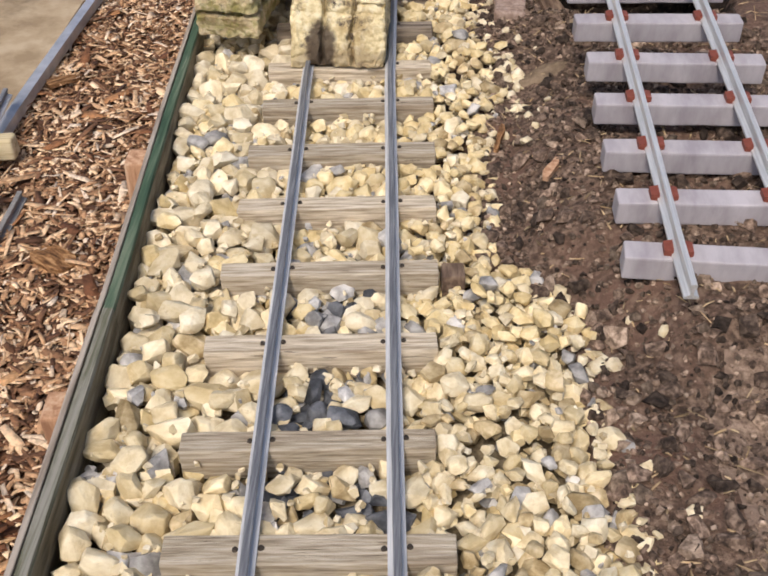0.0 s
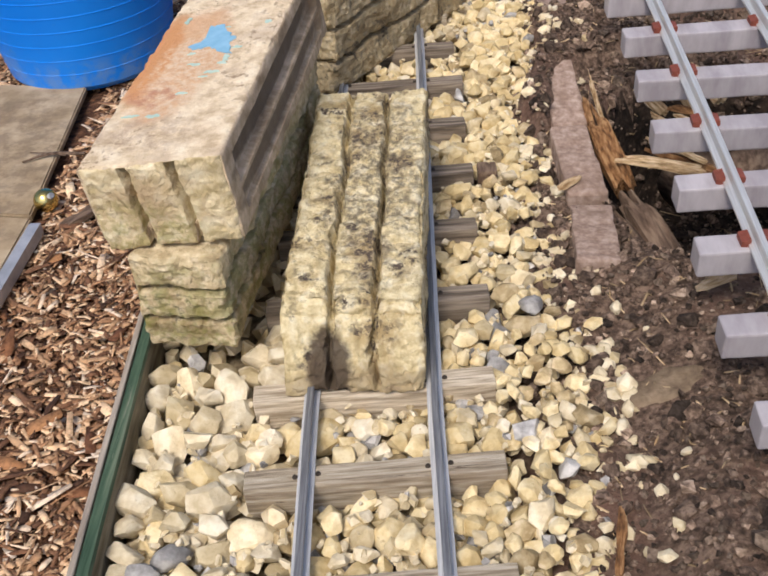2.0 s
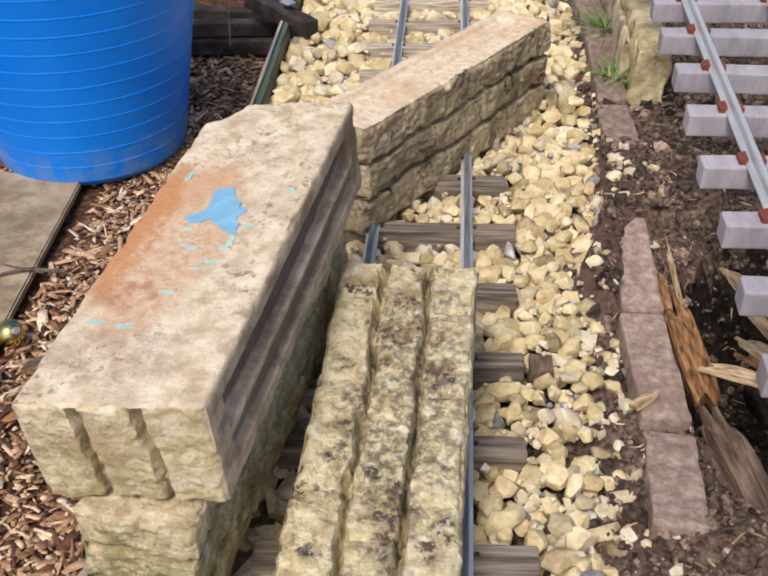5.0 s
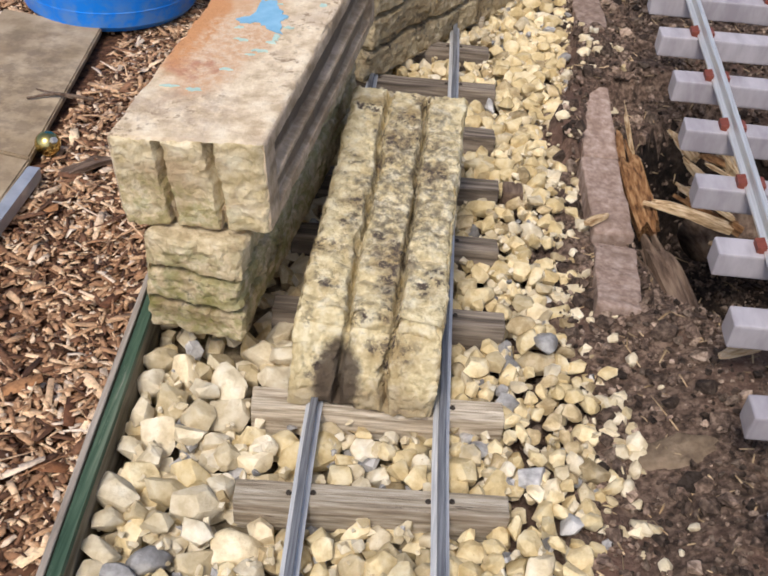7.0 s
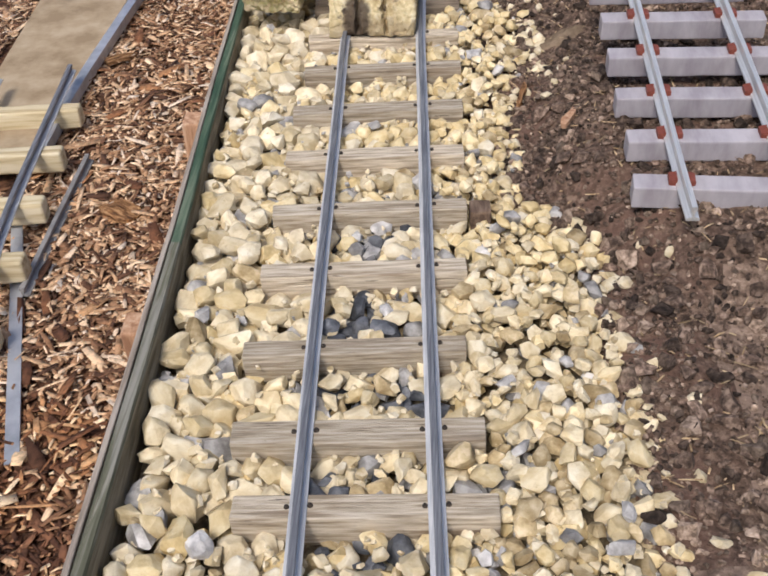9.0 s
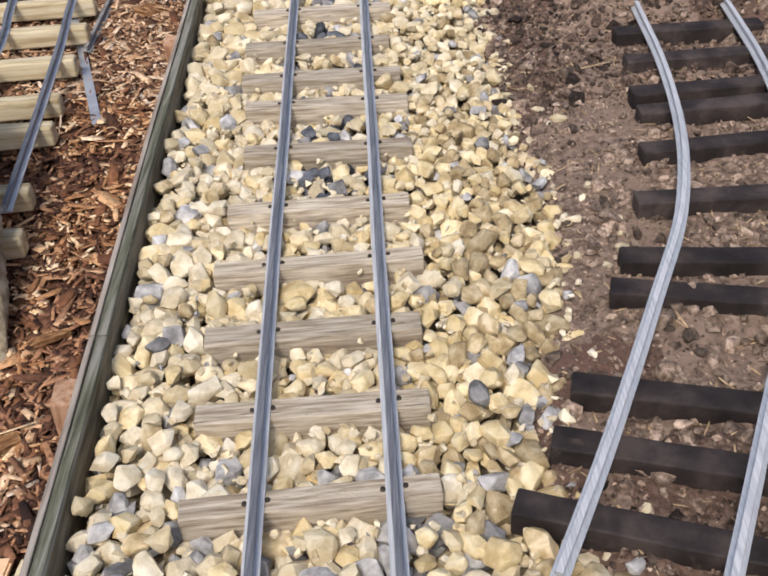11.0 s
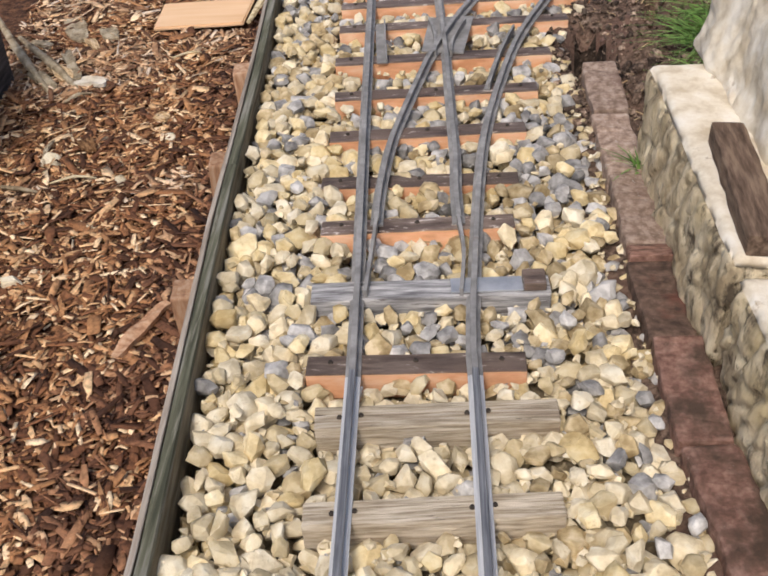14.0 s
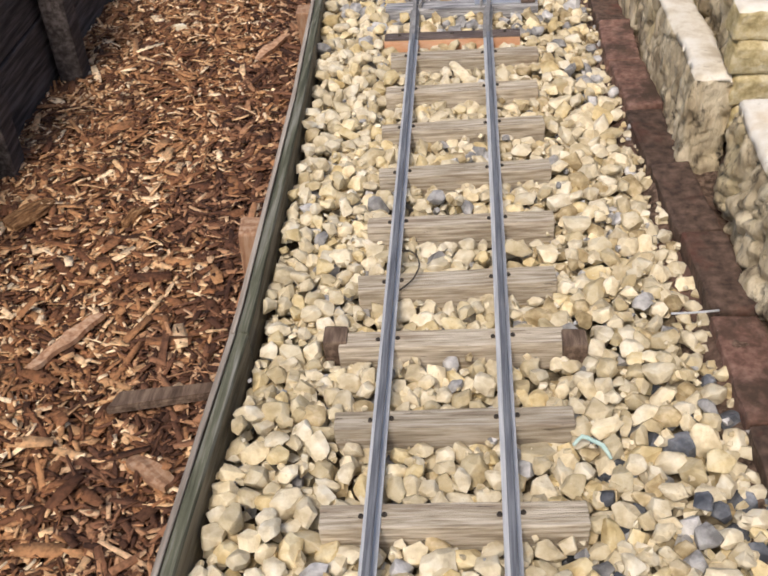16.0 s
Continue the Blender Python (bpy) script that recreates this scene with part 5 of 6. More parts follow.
limb([(-0.640, 2.552, -0.086), (-0.590, 2.572, -0.082), (-0.525, 2.580, -0.090)], [0.002, 0.003, 0.0035], "twig", M_LUMP, "dry brown twig lying beside the board", "twig", 2.0, 6)
limb([(-0.636, 2.590, -0.086), (-0.600, 2.575, -0.082), (-0.560, 2.572, -0.088)], [0.0012, 0.002, 0.002], "twig", M_LUMP, "thin dry brown twig", "twig", 5.0, 6)
for i, (x, y, z, a) in enumerate([(-0.45, 3.56, -0.062, 4), (-0.45, 3.62, -0.060, 2), (-0.46, 3.70, -0.060, 6), (-0.45, 3.66, -0.022, -4), (-0.46, 3.58, -0.024, 5)]):
    thing("loose_sleeper", "black plastic sleeper in a loose pile behind the tub", "sleeper", "loose black sleepers", pose(x, y, z, 0, 0, a), BLACKS[i % 3])
for k, pts in enumerate([[(-0.788, -0.426, -0.06), (-0.70, -0.56, -0.085), (-0.586, -0.725, -0.105)], [(-0.722, -0.486, -0.085), (-0.62, -0.60, -0.095), (-0.525, -0.718, -0.105)], [(-0.563, -1.095, -0.104), (-0.52, -1.11, -0.10), (-0.490, -1.112, -0.106)],
                         [(-0.508, -1.025, -0.106), (-0.515, -0.97, -0.10), (-0.513, -0.915, -0.106)], [(-0.541, -0.772, -0.105), (-0.515, -0.745, -0.10), (-0.490, -0.732, -0.106)]]):
    limb(pts, [0.006, 0.011, 0.005] if k < 2 else [0.003, 0.005, 0.002], "dead_stick", M_DRIFT, "pale grey dead stick lying on mulch", "stick", 71.0 + k, 9)
for k, pts in enumerate([[(-0.356, -0.578, -0.104), (-0.32, -0.562, -0.10), (-0.284, -0.554, -0.106)], [(-0.476, -1.086, -0.105), (-0.43, -1.072, -0.10), (-0.395, -1.069, -0.107)]]):
    limb(pts, [0.0015, 0.003, 0.002], "dead_stick", M_PINE, "thin pale peeled stick on mulch", "stick", 81.0 + k, 7)
bark((-0.626, -0.594), (-0.554, -0.671), 0.034, 13, M_SPLINT_PALE, "pale split flake of wood on mulch")
bark((-0.651, -0.325), (-0.589, -0.470), 0.050, 14, M_DRIFT, "broad grey-tan piece of split board")
bark((-0.547, -0.411), (-0.509, -0.482), 0.038, 15, M_DRIFT, "broad grey-tan piece of split board")
bark((-0.545, -0.683), (-0.475, -0.688), 0.045, 16, M_ROCK_TOP, "whitish bark slab on mulch")
bark((-0.706, -0.482), (-0.651, -0.491), 0.022, 17, M_DRIFT, "pale grey driftwood splinter on mulch")
bark((-0.571, -0.471), (-0.534, -0.527), 0.020, 18, M_SPLINT_PALE, "pale split flake of wood on mulch")
bark((-0.340, -0.838), (-0.305, -0.858), 0.030, 19, M_SPLINT_PALE, "tan wood flake on mulch")
bark((0.384, 1.362), (0.404, 1.416), 0.011, 21, M_PEG, "curled orange-brown bark flake on bare soil")
bark((0.322, 1.500), (0.340, 1.585), 0.009, 22, M_SPLINTER, "narrow brown splinter of wood on bare soil")
bark((0.547, -0.740), (0.560, -0.730), 0.012, 23, M_BRICK_RED, "small orange-red crumb of brick on dark soil")
bark((-0.455, -0.935), (-0.425, -0.985), 0.030, 20, M_SPLINTER, "tan wood flake on mulch")
limb([(0.485, -2.578, 0.012), (0.515, -2.574, 0.010), (0.546, -2.570, 0.010)], [0.0016, 0.0016, 0.0016], "metal_rod", M_ALU, "thin bright metal rod lying across ballast and brick", "rod", 91.0, 8)
limb([(0.134, -2.425, 0.004), (0.146, -2.435, 0.010), (0.155, -2.447, 0.013), (0.161, -2.469, 0.013), (0.157, -2.490, 0.012), (0.149, -2.503, 0.008), (0.135, -2.514, 0.003)], [0.0011] * 7, "wire", M_SCREW, "thin dark curled wire lying by a rail", "wire", 93.0, 7)

limb([(0.346, -2.792, 0.000), (0.356, -2.784, 0.006), (0.368, -2.792, 0.007), (0.378, -2.798, 0.006), (0.386, -2.812, 0.000)], [0.0022, 0.0028, 0.0024, 0.0030, 0.0016], "string", M_PEEL, "scrap of pale green frayed string on ballast", "string", 95.0, 8)

# dark timber wall along the mulch
fence = thing("timber_wall", "dark tarred timber boards held by upright posts", "timber wall", "", pose(0, 0, 0), kind="structure")
for i in range(2):
    bm = box_bm(0.045, 2.6, 0.155, 0.004, 0.002, 300 + i, 20)
    part("plank", mesh_of(bm, "plank", M_DARKWOOD), fence, pose(-0.695 - 0.004 * i, -1.95, 0.03 + 0.158 * i, 0, 0, 0.6))
for i, (x, y) in enumerate([(-0.640, -1.600), (-0.650, -1.99), (-0.652, -2.45), (-0.664, -1.05)]):
    bm = box_bm(0.055, 0.065, 0.38, 0.005, 0.002, 310 + i)
    part("post", mesh_of(bm, "post", M_DARKWOOD), fence, pose(x, y, 0.24, 0, 0, 4))


bar = thing("loose_sleeper", "black plastic sleeper with a zinc plate lying over the edging board", "sleeper", "", pose(-0.315, 3.505, 0.042, 3, 4, -42), mesh_of(box_bm(0.23, 0.040, 0.036, 0.003, 0.001, 66, 6), "loose_sleeper", M_BLACK))
part("plate", mesh_of(box_bm(0.030, 0.024, 0.003, 0.0006), "plate", M_ZINC), bar, pose(0.03, 0.002, 0.0195), "small grey zinc plate")
limb([(-0.372, 3.255, 0.17), (-0.374, 3.250, 0.09), (-0.376, 3.245, 0.045)], [0.0014, 0.0014, 0.0022], "cord", M_STRAW, "pale frayed cord hanging behind the blue tub", "cord", 61.0, 6)


# ---------------------------------------------------------------- rough stones of the rockery
def rough_stone(sx, sy, sz, seed, mats, amp=0.010, rubble=1.0, top_mat=True, cell=0.0052):
    """A quarried stone with a knobbly, creviced face and a flatter top."""
    bm = grid_box(sx, sy, sz, max(6, int(sx / cell * 0.6)), max(6, int(sy / cell)), max(6, int(sz / cell)))
    base = {v: v.co.copy() for v in bm.verts}
    soften(bm, sx, sy, sz, min(sx, sy, sz) * 0.10)
    off = Vector((seed * 5.7, seed * 2.3, seed * 9.1))
    for v in bm.verts:
        b = base[v]
        big = Vector(noise.noise_vector(b * 6 + off))
        mid = Vector(noise.noise_vector(b * 17 + off))
        fine = Vector(noise.noise_vector(b * 60 + off))
        side = 0.0 if b.z > sz - 1e-6 else 1.0
        v.co += (big * amp + mid * amp * 0.55 + fine * amp * 0.28) * (0.22 + 0.78 * side)
        out = Vector((b.x, 0, 0)) if abs(b.x) > sx / 2 - 1e-6 else Vector((0, b.y, 0)) if abs(b.y) > sy / 2 - 1e-6 else Vector()
        if side == 1.0 and out.length > 1e-6:
            u, w = b.x * 21 + b.y * 21 + b.z * 8, b.z * 8 - b.y * 3
            (d1, d2, *_), cells = noise.voronoi(Vector((u, w, seed * 1.7)) + big * 0.8 + mid * 0.45)
            crack = math.exp(-((d2 - d1) / 0.085) ** 2)
            knob = noise.noise(Vector(cells[0]) * 3.7)
            split = max(0.0, 1 - 3.4 * abs(noise.noise(Vector((b.y * 24 + b.x * 24 + b.z * 8, b.z * 7, seed + 7)) + mid * 0.35)))
            thin = noise.noise(Vector((b.y * 60 + b.x * 60 + b.z * 22, b.z * 14, seed))) + 0.6 * noise.noise(Vector((b.y * 130 + b.x * 130, b.z * 50, seed + 4)))
            v.co += out.normalized() * ((knob * 0.010 - crack * 0.011 - split * 0.009) * rubble + thin * 0.006 * min(1.0, rubble + 0.1))
    for v in bm.verts:
        b = base[v]
        rim = min(sx / 2 - abs(b.x), sy / 2 - abs(b.y))
        worn = max(0.0, 1 - rim / 0.018) * max(0.0, 1 - (sz - b.z) / 0.035)
        if worn > 0:
            bite = 0.30 + 0.8 * abs(noise.noise(Vector((b.x * 9, b.y * 9, seed * 3.3)))) + 0.25 * noise.noise(Vector((b.x * 45, b.y * 45, seed)))
            v.co.z -= 0.014 * worn ** 2 * bite
            v.co.x -= math.copysign(0.010 * worn * bite, b.x) if sx / 2 - abs(b.x) < 0.03 else 0
    bm.normal_update()
    for f in bm.faces:
        f.material_index = 1 if (top_mat and all(base[v].z > sz - 1e-6 for v in f.verts)) else 0
    return mesh_of(bm, "rough_stone", mats, True)


def stone(label, x, y, z, sx, sy, sz, turn, seed, mats, tilt=(0, 0), **k):
    return thing("rough_stone", label, "stone", "rockery stones", pose(x, y, z, tilt[0], tilt[1], turn), rough_stone(sx, sy, sz, seed, mats, **k))


stone("rough limestone block with white flat top beside brick edging", 0.655, -1.445, -0.035, 0.235, 0.50, 0.182, 1, 1, [M_ROCK, M_ROCK_TOP], (0.5, 1), amp=0.006, rubble=0.5)
stone("rough limestone block with narrow white top and broken face", 0.589, -1.950, -0.040, 0.072, 0.485, 0.178, 1, 2, [M_ROCK, M_ROCK_TOP], (-1, 1), amp=0.005, rubble=0.6)
stone("large pale limestone boulder resting on the rockery", 0.808, -1.395, 0.096, 0.36, 0.53, 0.25, 2, 3, [M_ROCK_TOP, M_ROCK_TOP], (0, 12), rubble=0.0, amp=0.015)
stone("tall limestone block with rubble face and white top", 0.760, -1.895, -0.03, 0.25, 0.47, 0.282, 2, 4, [M_ROCK, M_ROCK_TOP])
stone("rough limestone block with pale top behind brick edging", 0.727, -2.61, -0.05, 0.25, 0.70, 0.200, 1.0, 5, [M_ROCK, M_ROCK_TOP])
for i in range(4):
    stone("yellow sandstone course in a low dry stack", 0.758 - 0.004 * i, -2.166 + 0.002 * i, 0.040 + 0.051 * i, 0.27, 0.052, 0.052, 1 - i, 20 + i, [M_ROCK_YEL, M_ROCK_YEL if i < 3 else M_ROCK_TOP], rubble=0.12, amp=0.006)
stone("brown weathered stone half sunk in soil by the grass", 0.865, -0.50, 0.01, 0.20, 0.22, 0.13, 20, 9, [M_ROCK, M_ROCK])
stone("yellow limestone block supporting the loose track panel", 0.497, 3.40, -0.03, 0.075, 0.56, 0.13, -3, 11, [M_ROCK_YEL, M_ROCK_YEL], amp=0.008, rubble=0.25)
stone("grey limestone slab on edge beside buried bricks", 0.455, 3.52, -0.05, 0.022, 0.62, 0.14, -2, 12, [M_ROCK, M_ROCK], amp=0.005, rubble=0.15)
thing("timber_lump", "dark brown weathered timber offcut lying on a stone block", "timber", "", pose(0.595, -1.560, 0.174, 1, 1, -3), mesh_of(box_bm(0.044, 0.255, 0.046, 0.005, 0.003, 41, 10), "timber_lump", M_LUMP))


# ---------------------------------------------------------------- broken log in the hole
def splinter(p0, p1, width, thick, seed, mat, label):
    """A torn sliver: fibres of uneven length at both ends."""
    a, b = Vector(p0), Vector(p1)
    L = (b - a).length
    bm = grid_box(width, L, thick, 9, 22, 4)
    for v in bm.verts:
        t = v.co.y / L + 0.5
        lane = round((v.co.x / width + 0.5) * 9) // 2
        jag = noise.noise(Vector((lane * 3.7, seed * 3.3, 0.5)))
        if t > 0.62:
            v.co.y -= (0.30 + 0.45 * jag) * L * 0.6 * ((t - 0.62) / 0.38) ** 1.5
        if t < 0.2:
            v.co.y += (0.12 + 0.3 * jag) * L * 0.4 * ((0.2 - t) / 0.2)
        v.co.x *= 1 - 0.30 * ease(0.45, 1.0, t) - 0.15 * (1 - ease(0.0, 0.3, t))
        v.co.z *= 1 - 0.6 * ease(0.5, 1.0, t)
        v.co.z += thick * 0.30 * noise.noise(Vector((lane * 2.1, t * 2.0, seed)))
        v.co += Vector(noise.noise_vector(Vector((v.co.x * 60, v.co.y * 14, v.co.z * 60 + seed)))) * min(0.004, width * 0.14)
    d = (b - a).normalized()
    s = d.cross(Vector((0.1 * seed % 1 - 0.5, 0.3, 1))).normalized()
    n = s.cross(d)
    c = (a + b) / 2
    m = Matrix(((s.x, d.x, n.x, c.x), (s.y, d.y, n.y, c.y), (s.z, d.z, n.z, c.z), (0, 0, 0, 1)))
    return thing("log_piece", label, "broken log", "broken log pieces", m, mesh_of(bm, "log_piece", mat))


for k, (p0, p1, w, t) in enumerate([((0.462, 2.268, -0.060), (0.424, 2.462, 0.004), 0.040, 0.030), ((0.424, 2.40, -0.012), (0.420, 2.500, 0.010), 0.013, 0.010), ((0.520, 2.10, -0.125), (0.446, 2.285, -0.045), 0.044, 0.030),
                                    ((0.66, 2.36, -0.035), (0.535, 2.40, -0.015), 0.036, 0.018), ((0.60, 2.30, -0.05), (0.50, 2.345, -0.02), 0.034, 0.016), ((0.585, 2.03, -0.09), (0.505, 2.075, -0.05), 0.034, 0.014),
                                    ((0.63, 2.45, -0.03), (0.545, 2.475, -0.01), 0.022, 0.012)]):
    # the lower piece gets a darker wood, shade of the hole put into its colour
    splinter(p0, p1, w, t, k + 1.0, M_LUMP if k == 2 else M_SPLINTER, "lower piece of a broken log, coloured dark for shade in the hole" if k == 2 else "split orange-brown piece of a broken log")
splinter((0.52, 2.02, -0.14), (0.425, 2.26, -0.045), 0.044, 0.014, 9.0, M_LUMP, "dark slab of a broken log")
splinter((0.505, 2.045, -0.13), (0.475, 2.12, -0.09), 0.010, 0.006, 10.0, M_SPLINT_PALE, "pale shattered sliver of a broken log")
for k, (p0, p1, w, t) in enumerate([((0.575, 2.262, -0.025), (0.438, 2.298, -0.006), 0.026, 0.012), ((0.448, 2.405, -0.025), (0.436, 2.600, 0.018), 0.008, 0.006), ((0.560, 2.475, -0.03), (0.506, 2.525, 0.004), 0.020, 0.012),
                                    ((0.575, 2.36, -0.03), (0.516, 2.455, -0.002), 0.018, 0.010), ((0.575, 2.318, -0.035), (0.494, 2.375, -0.008), 0.032, 0.013), ((0.62, 2.235, -0.045), (0.535, 2.215, -0.025), 0.034, 0.014),
                                    ((0.62, 2.43, -0.03), (0.585, 2.56, 0.002), 0.036, 0.014), ((0.66, 2.50, -0.03), (0.63, 2.62, 0.006), 0.030, 0.014), ((0.53, 1.915, 0.036), (0.468, 1.888, 0.036), 0.014, 0.007),
                                    ((0.64, 2.33, -0.02), (0.55, 2.345, 0.0), 0.014, 0.006), ((0.60, 2.40, -0.01), (0.55, 2.425, 0.002), 0.008, 0.005), ((0.345, 2.190, 0.006), (0.382, 2.222, 0.012), 0.014, 0.008), ((0.585, 2.29, -0.02), (0.53, 2.325, -0.004), 0.012, 0.006)]):
    splinter(p0, p1, w, t, k + 21.0, M_SPLINT_PALE, "pale shattered sliver of a broken log")
limb([(0.545, 2.325, -0.085), (0.62, 2.36, -0.082), (0.74, 2.39, -0.075), (0.90, 2.42, -0.07)], [0.040, 0.052, 0.055, 0.05], "rotten_log", M_LUMP, "rotten brown log buried under the loose track", "log", 31.0)


# ---------------------------------------------------------------- grass
def tuft(x, y, z, n, r, h, seed, label, mat=M_GRASS):
    rnd = random.Random(seed)
    bm = bmesh.new()
    for _ in range(n):
        a, d = rnd.uniform(0, 6.283), r * math.sqrt(rnd.random())
        bx, by = d * math.cos(a), d * math.sin(a)
        lean, la, hh, w = rnd.uniform(0.5, 1.7), rnd.uniform(0, 6.283), h * rnd.uniform(0.5, 1.15), rnd.uniform(0.0022, 0.0048)
        dx, dy = math.cos(la), math.sin(la)
        prev = None
        for k in range(5):
            t = k / 4
            px, py, pz = bx + dx * hh * lean * t * t, by + dy * hh * lean * t * t, hh * t * (1 - 0.35 * lean * t)
            ww = w * (1 - t) + 0.0002
            pair = (bm.verts.new((px - dy * ww, py + dx * ww, pz)), bm.verts.new((px + dy * ww, py - dx * ww, pz)))
            if prev:
                bm.faces.new((prev[0], prev[1], pair[1], pair[0]))
            prev = pair
    return thing("grass_tuft", label, "grass", "", pose(x, y, z), mesh_of(bm, "grass_tuft", mat), kind="stuff")


tuft(0.783, -0.85, -0.005, 1200, 0.080, 0.095, 1, "lush green grass clump beside the pale stones")
tuft(0.835, -0.73, 0.005, 1000, 0.085, 0.095, 2, "lush green grass clump by a stone")
tuft(0.765, -0.99, -0.01, 800, 0.065, 0.085, 3, "green grass growing at a stone block")
tuft(0.537, -1.25, -0.02, 60, 0.010, 0.048, 4, "small green grass tuft between brick and stone")
tuft(0.432, 3.22, -0.02, 90, 0.022, 0.07, 5, "small green grass tuft beside a buried brick")
tuft(0.436, 3.48, -0.02, 90, 0.014, 0.09, 6, "thin green grass along a stone slab")


tuft(0.89, -0.13, 0.06, 60, 0.05, 0.07, 12, "dry straw-coloured grass on the soil bank", M_STRAW)
tuft(0.615, -0.395, 0.0, 5, 0.02, 0.07, 7, "dry bent grass stalks on tan soil", M_STRAW)
tuft(0.640, -0.46, 0.01, 5, 0.03, 0.08, 8, "dry bent grass stalks on tan soil", M_STRAW)
tuft(0.590, -0.545, -0.03, 7, 0.012, 0.06, 9, "few green grass blades beside a timber sleeper")
tuft(0.80, -0.33, 0.055, 70, 0.05, 0.075, 10, "dry straw-coloured grass on the soil bank", M_STRAW)
tuft(0.580, -0.96, -0.03, 14, 0.012, 0.025, 11, "small green weeds in soil beside a brick")


# ---------------------------------------------------------------- ballast
def rock_variant(seed, soft=True):
    """A broken stone about 2 units across: flat cleavage faces that meet in worn edges."""
    rnd = random.Random(seed)
    bm = bmesh.new()
    normals = []
    while len(normals) < rnd.choice((11, 12, 13, 14) if soft else (9, 10)):
        v = Vector((rnd.gauss(0, 1), rnd.gauss(0, 1), rnd.gauss(0, 1))).normalized()
        if all((v - w).length > 0.55 for w in normals):
            normals.append(v)
        elif rnd.random() < 0.02:
            normals = []
    far = [rnd.uniform(0.80, 1.0) for _ in normals]
    for v, d in zip(normals, far):
        bm.verts.new(v / d)
    bmesh.ops.convex_hull(bm, input=list(bm.verts))
    bm.normal_update()
    corners = []
    for f in bm.faces:
        h = f.normal.dot(f.verts[0].co)
        p = f.normal / max(h, 0.45)
        if p.length > 1.28:
            p = p.normalized() * 1.28
        corners.append(p)
    bm.free()
    bm = bmesh.new()
    for p in corners:
        bm.verts.new(p)
    bmesh.ops.remove_doubles(bm, verts=list(bm.verts), dist=0.08)
    r = bmesh.ops.convex_hull(bm, input=list(bm.verts))
    bmesh.ops.delete(bm, geom=[g for g in r["geom_interior"] if isinstance(g, bmesh.types.BMVert)], context="VERTS")
    bmesh.ops.dissolve_limit(bm, angle_limit=radians(9), verts=bm.verts, edges=bm.edges)
    if soft:
        bmesh.ops.bevel(bm, geom=list(bm.edges), offset=rnd.uniform(0.10, 0.19), segments=2, affect="EDGES", profile=0.5, clamp_overlap=True)
    bmesh.ops.triangulate(bm, faces=bm.faces)
    if soft:
        long_e = [e for e in bm.edges if e.calc_length() > 0.55]
        bmesh.ops.subdivide_edges(bm, edges=long_e, cuts=1)
        bmesh.ops.triangulate(bm, faces=bm.faces)
        for v in bm.verts:
            v.co += Vector(noise.noise_vector(v.co * 1.9 + Vector((seed, 0, 0)))) * 0.085 + Vector(noise.noise_vector(v.co * 5.0 + Vector((seed, 3, 0)))) * 0.022
    c = sum((v.co for v in bm.verts), Vector()) / len(bm.verts)
    for v in bm.verts:
        v.co -= c
    ext = max(abs(v.co.x) for v in bm.verts), max(abs(v.co.y) for v in bm.verts), max(abs(v.co.z) for v in bm.verts)
    for v in bm.verts:
        v.co = Vector((v.co.x / ext[0], v.co.y / ext[1], v.co.z / ext[2]))
    return bm


VARIANTS = []
for s in range(28):
    bm = rock_variant(500 + s)
    bm.verts.ensure_lookup_table()
    VARIANTS.append((np.array([v.co[:] for v in bm.verts]), np.array([[v.index for v in f.verts] for f in bm.faces])))
    bm.free()


CRUMBS = []
for s in range(8):
    bm = rock_variant(540 + s, False)
    bm.verts.ensure_lookup_table()
    CRUMBS.append((np.array([v.co[:] for v in bm.verts]), np.array([[v.index for v in f.verts] for f in bm.faces])))
    bm.free()


def blocked(x, y, grow):
    for cx, cy, hx, hy, c, s in ZONES:
        dx, dy = x - cx, y - cy
        if abs(dx * c + dy * s) < hx + grow and abs(-dx * s + dy * c) < hy + grow:
            return True
    return False


ZONES.append((-0.118, 2.105, 0.055, 0.265, math.cos(radians(-8)), math.sin(radians(-8))))
DIV_XY = [(np.array([p[0] for p in d]), np.array([p[1] for p in d])) for d in (DIV_L, DIV_R)]


def near_rail(x, y, grow):
    c = centre(y)
    if abs(abs(x - c) - GAUGE) < 0.009 + grow:
        return True
    if -1.55 < y < 0.0:
        return any(abs(x - np.interp(y, ys_, xs_)) < 0.011 + grow for xs_, ys_ in DIV_XY)
    return False


def stone_size(x, y, rnd):
    if y > 0.55 and x < centre(y) - 0.05:
        r = rnd.uniform(0.0145, 0.0235)
    elif y > 0.3 and x > centre(y) + 0.10 and y < 1.9:
        r = rnd.uniform(0.0085, 0.0150)
    elif y > 2.4:
        r = rnd.uniform(0.0115, 0.0205)
    elif y < -1.7:
        r = rnd.uniform(0.0100, 0.0185)
    else:
        r = rnd.uniform(0.0105, 0.0190)
    return r * (1.38 if rnd.random() < 0.06 else 1.12)


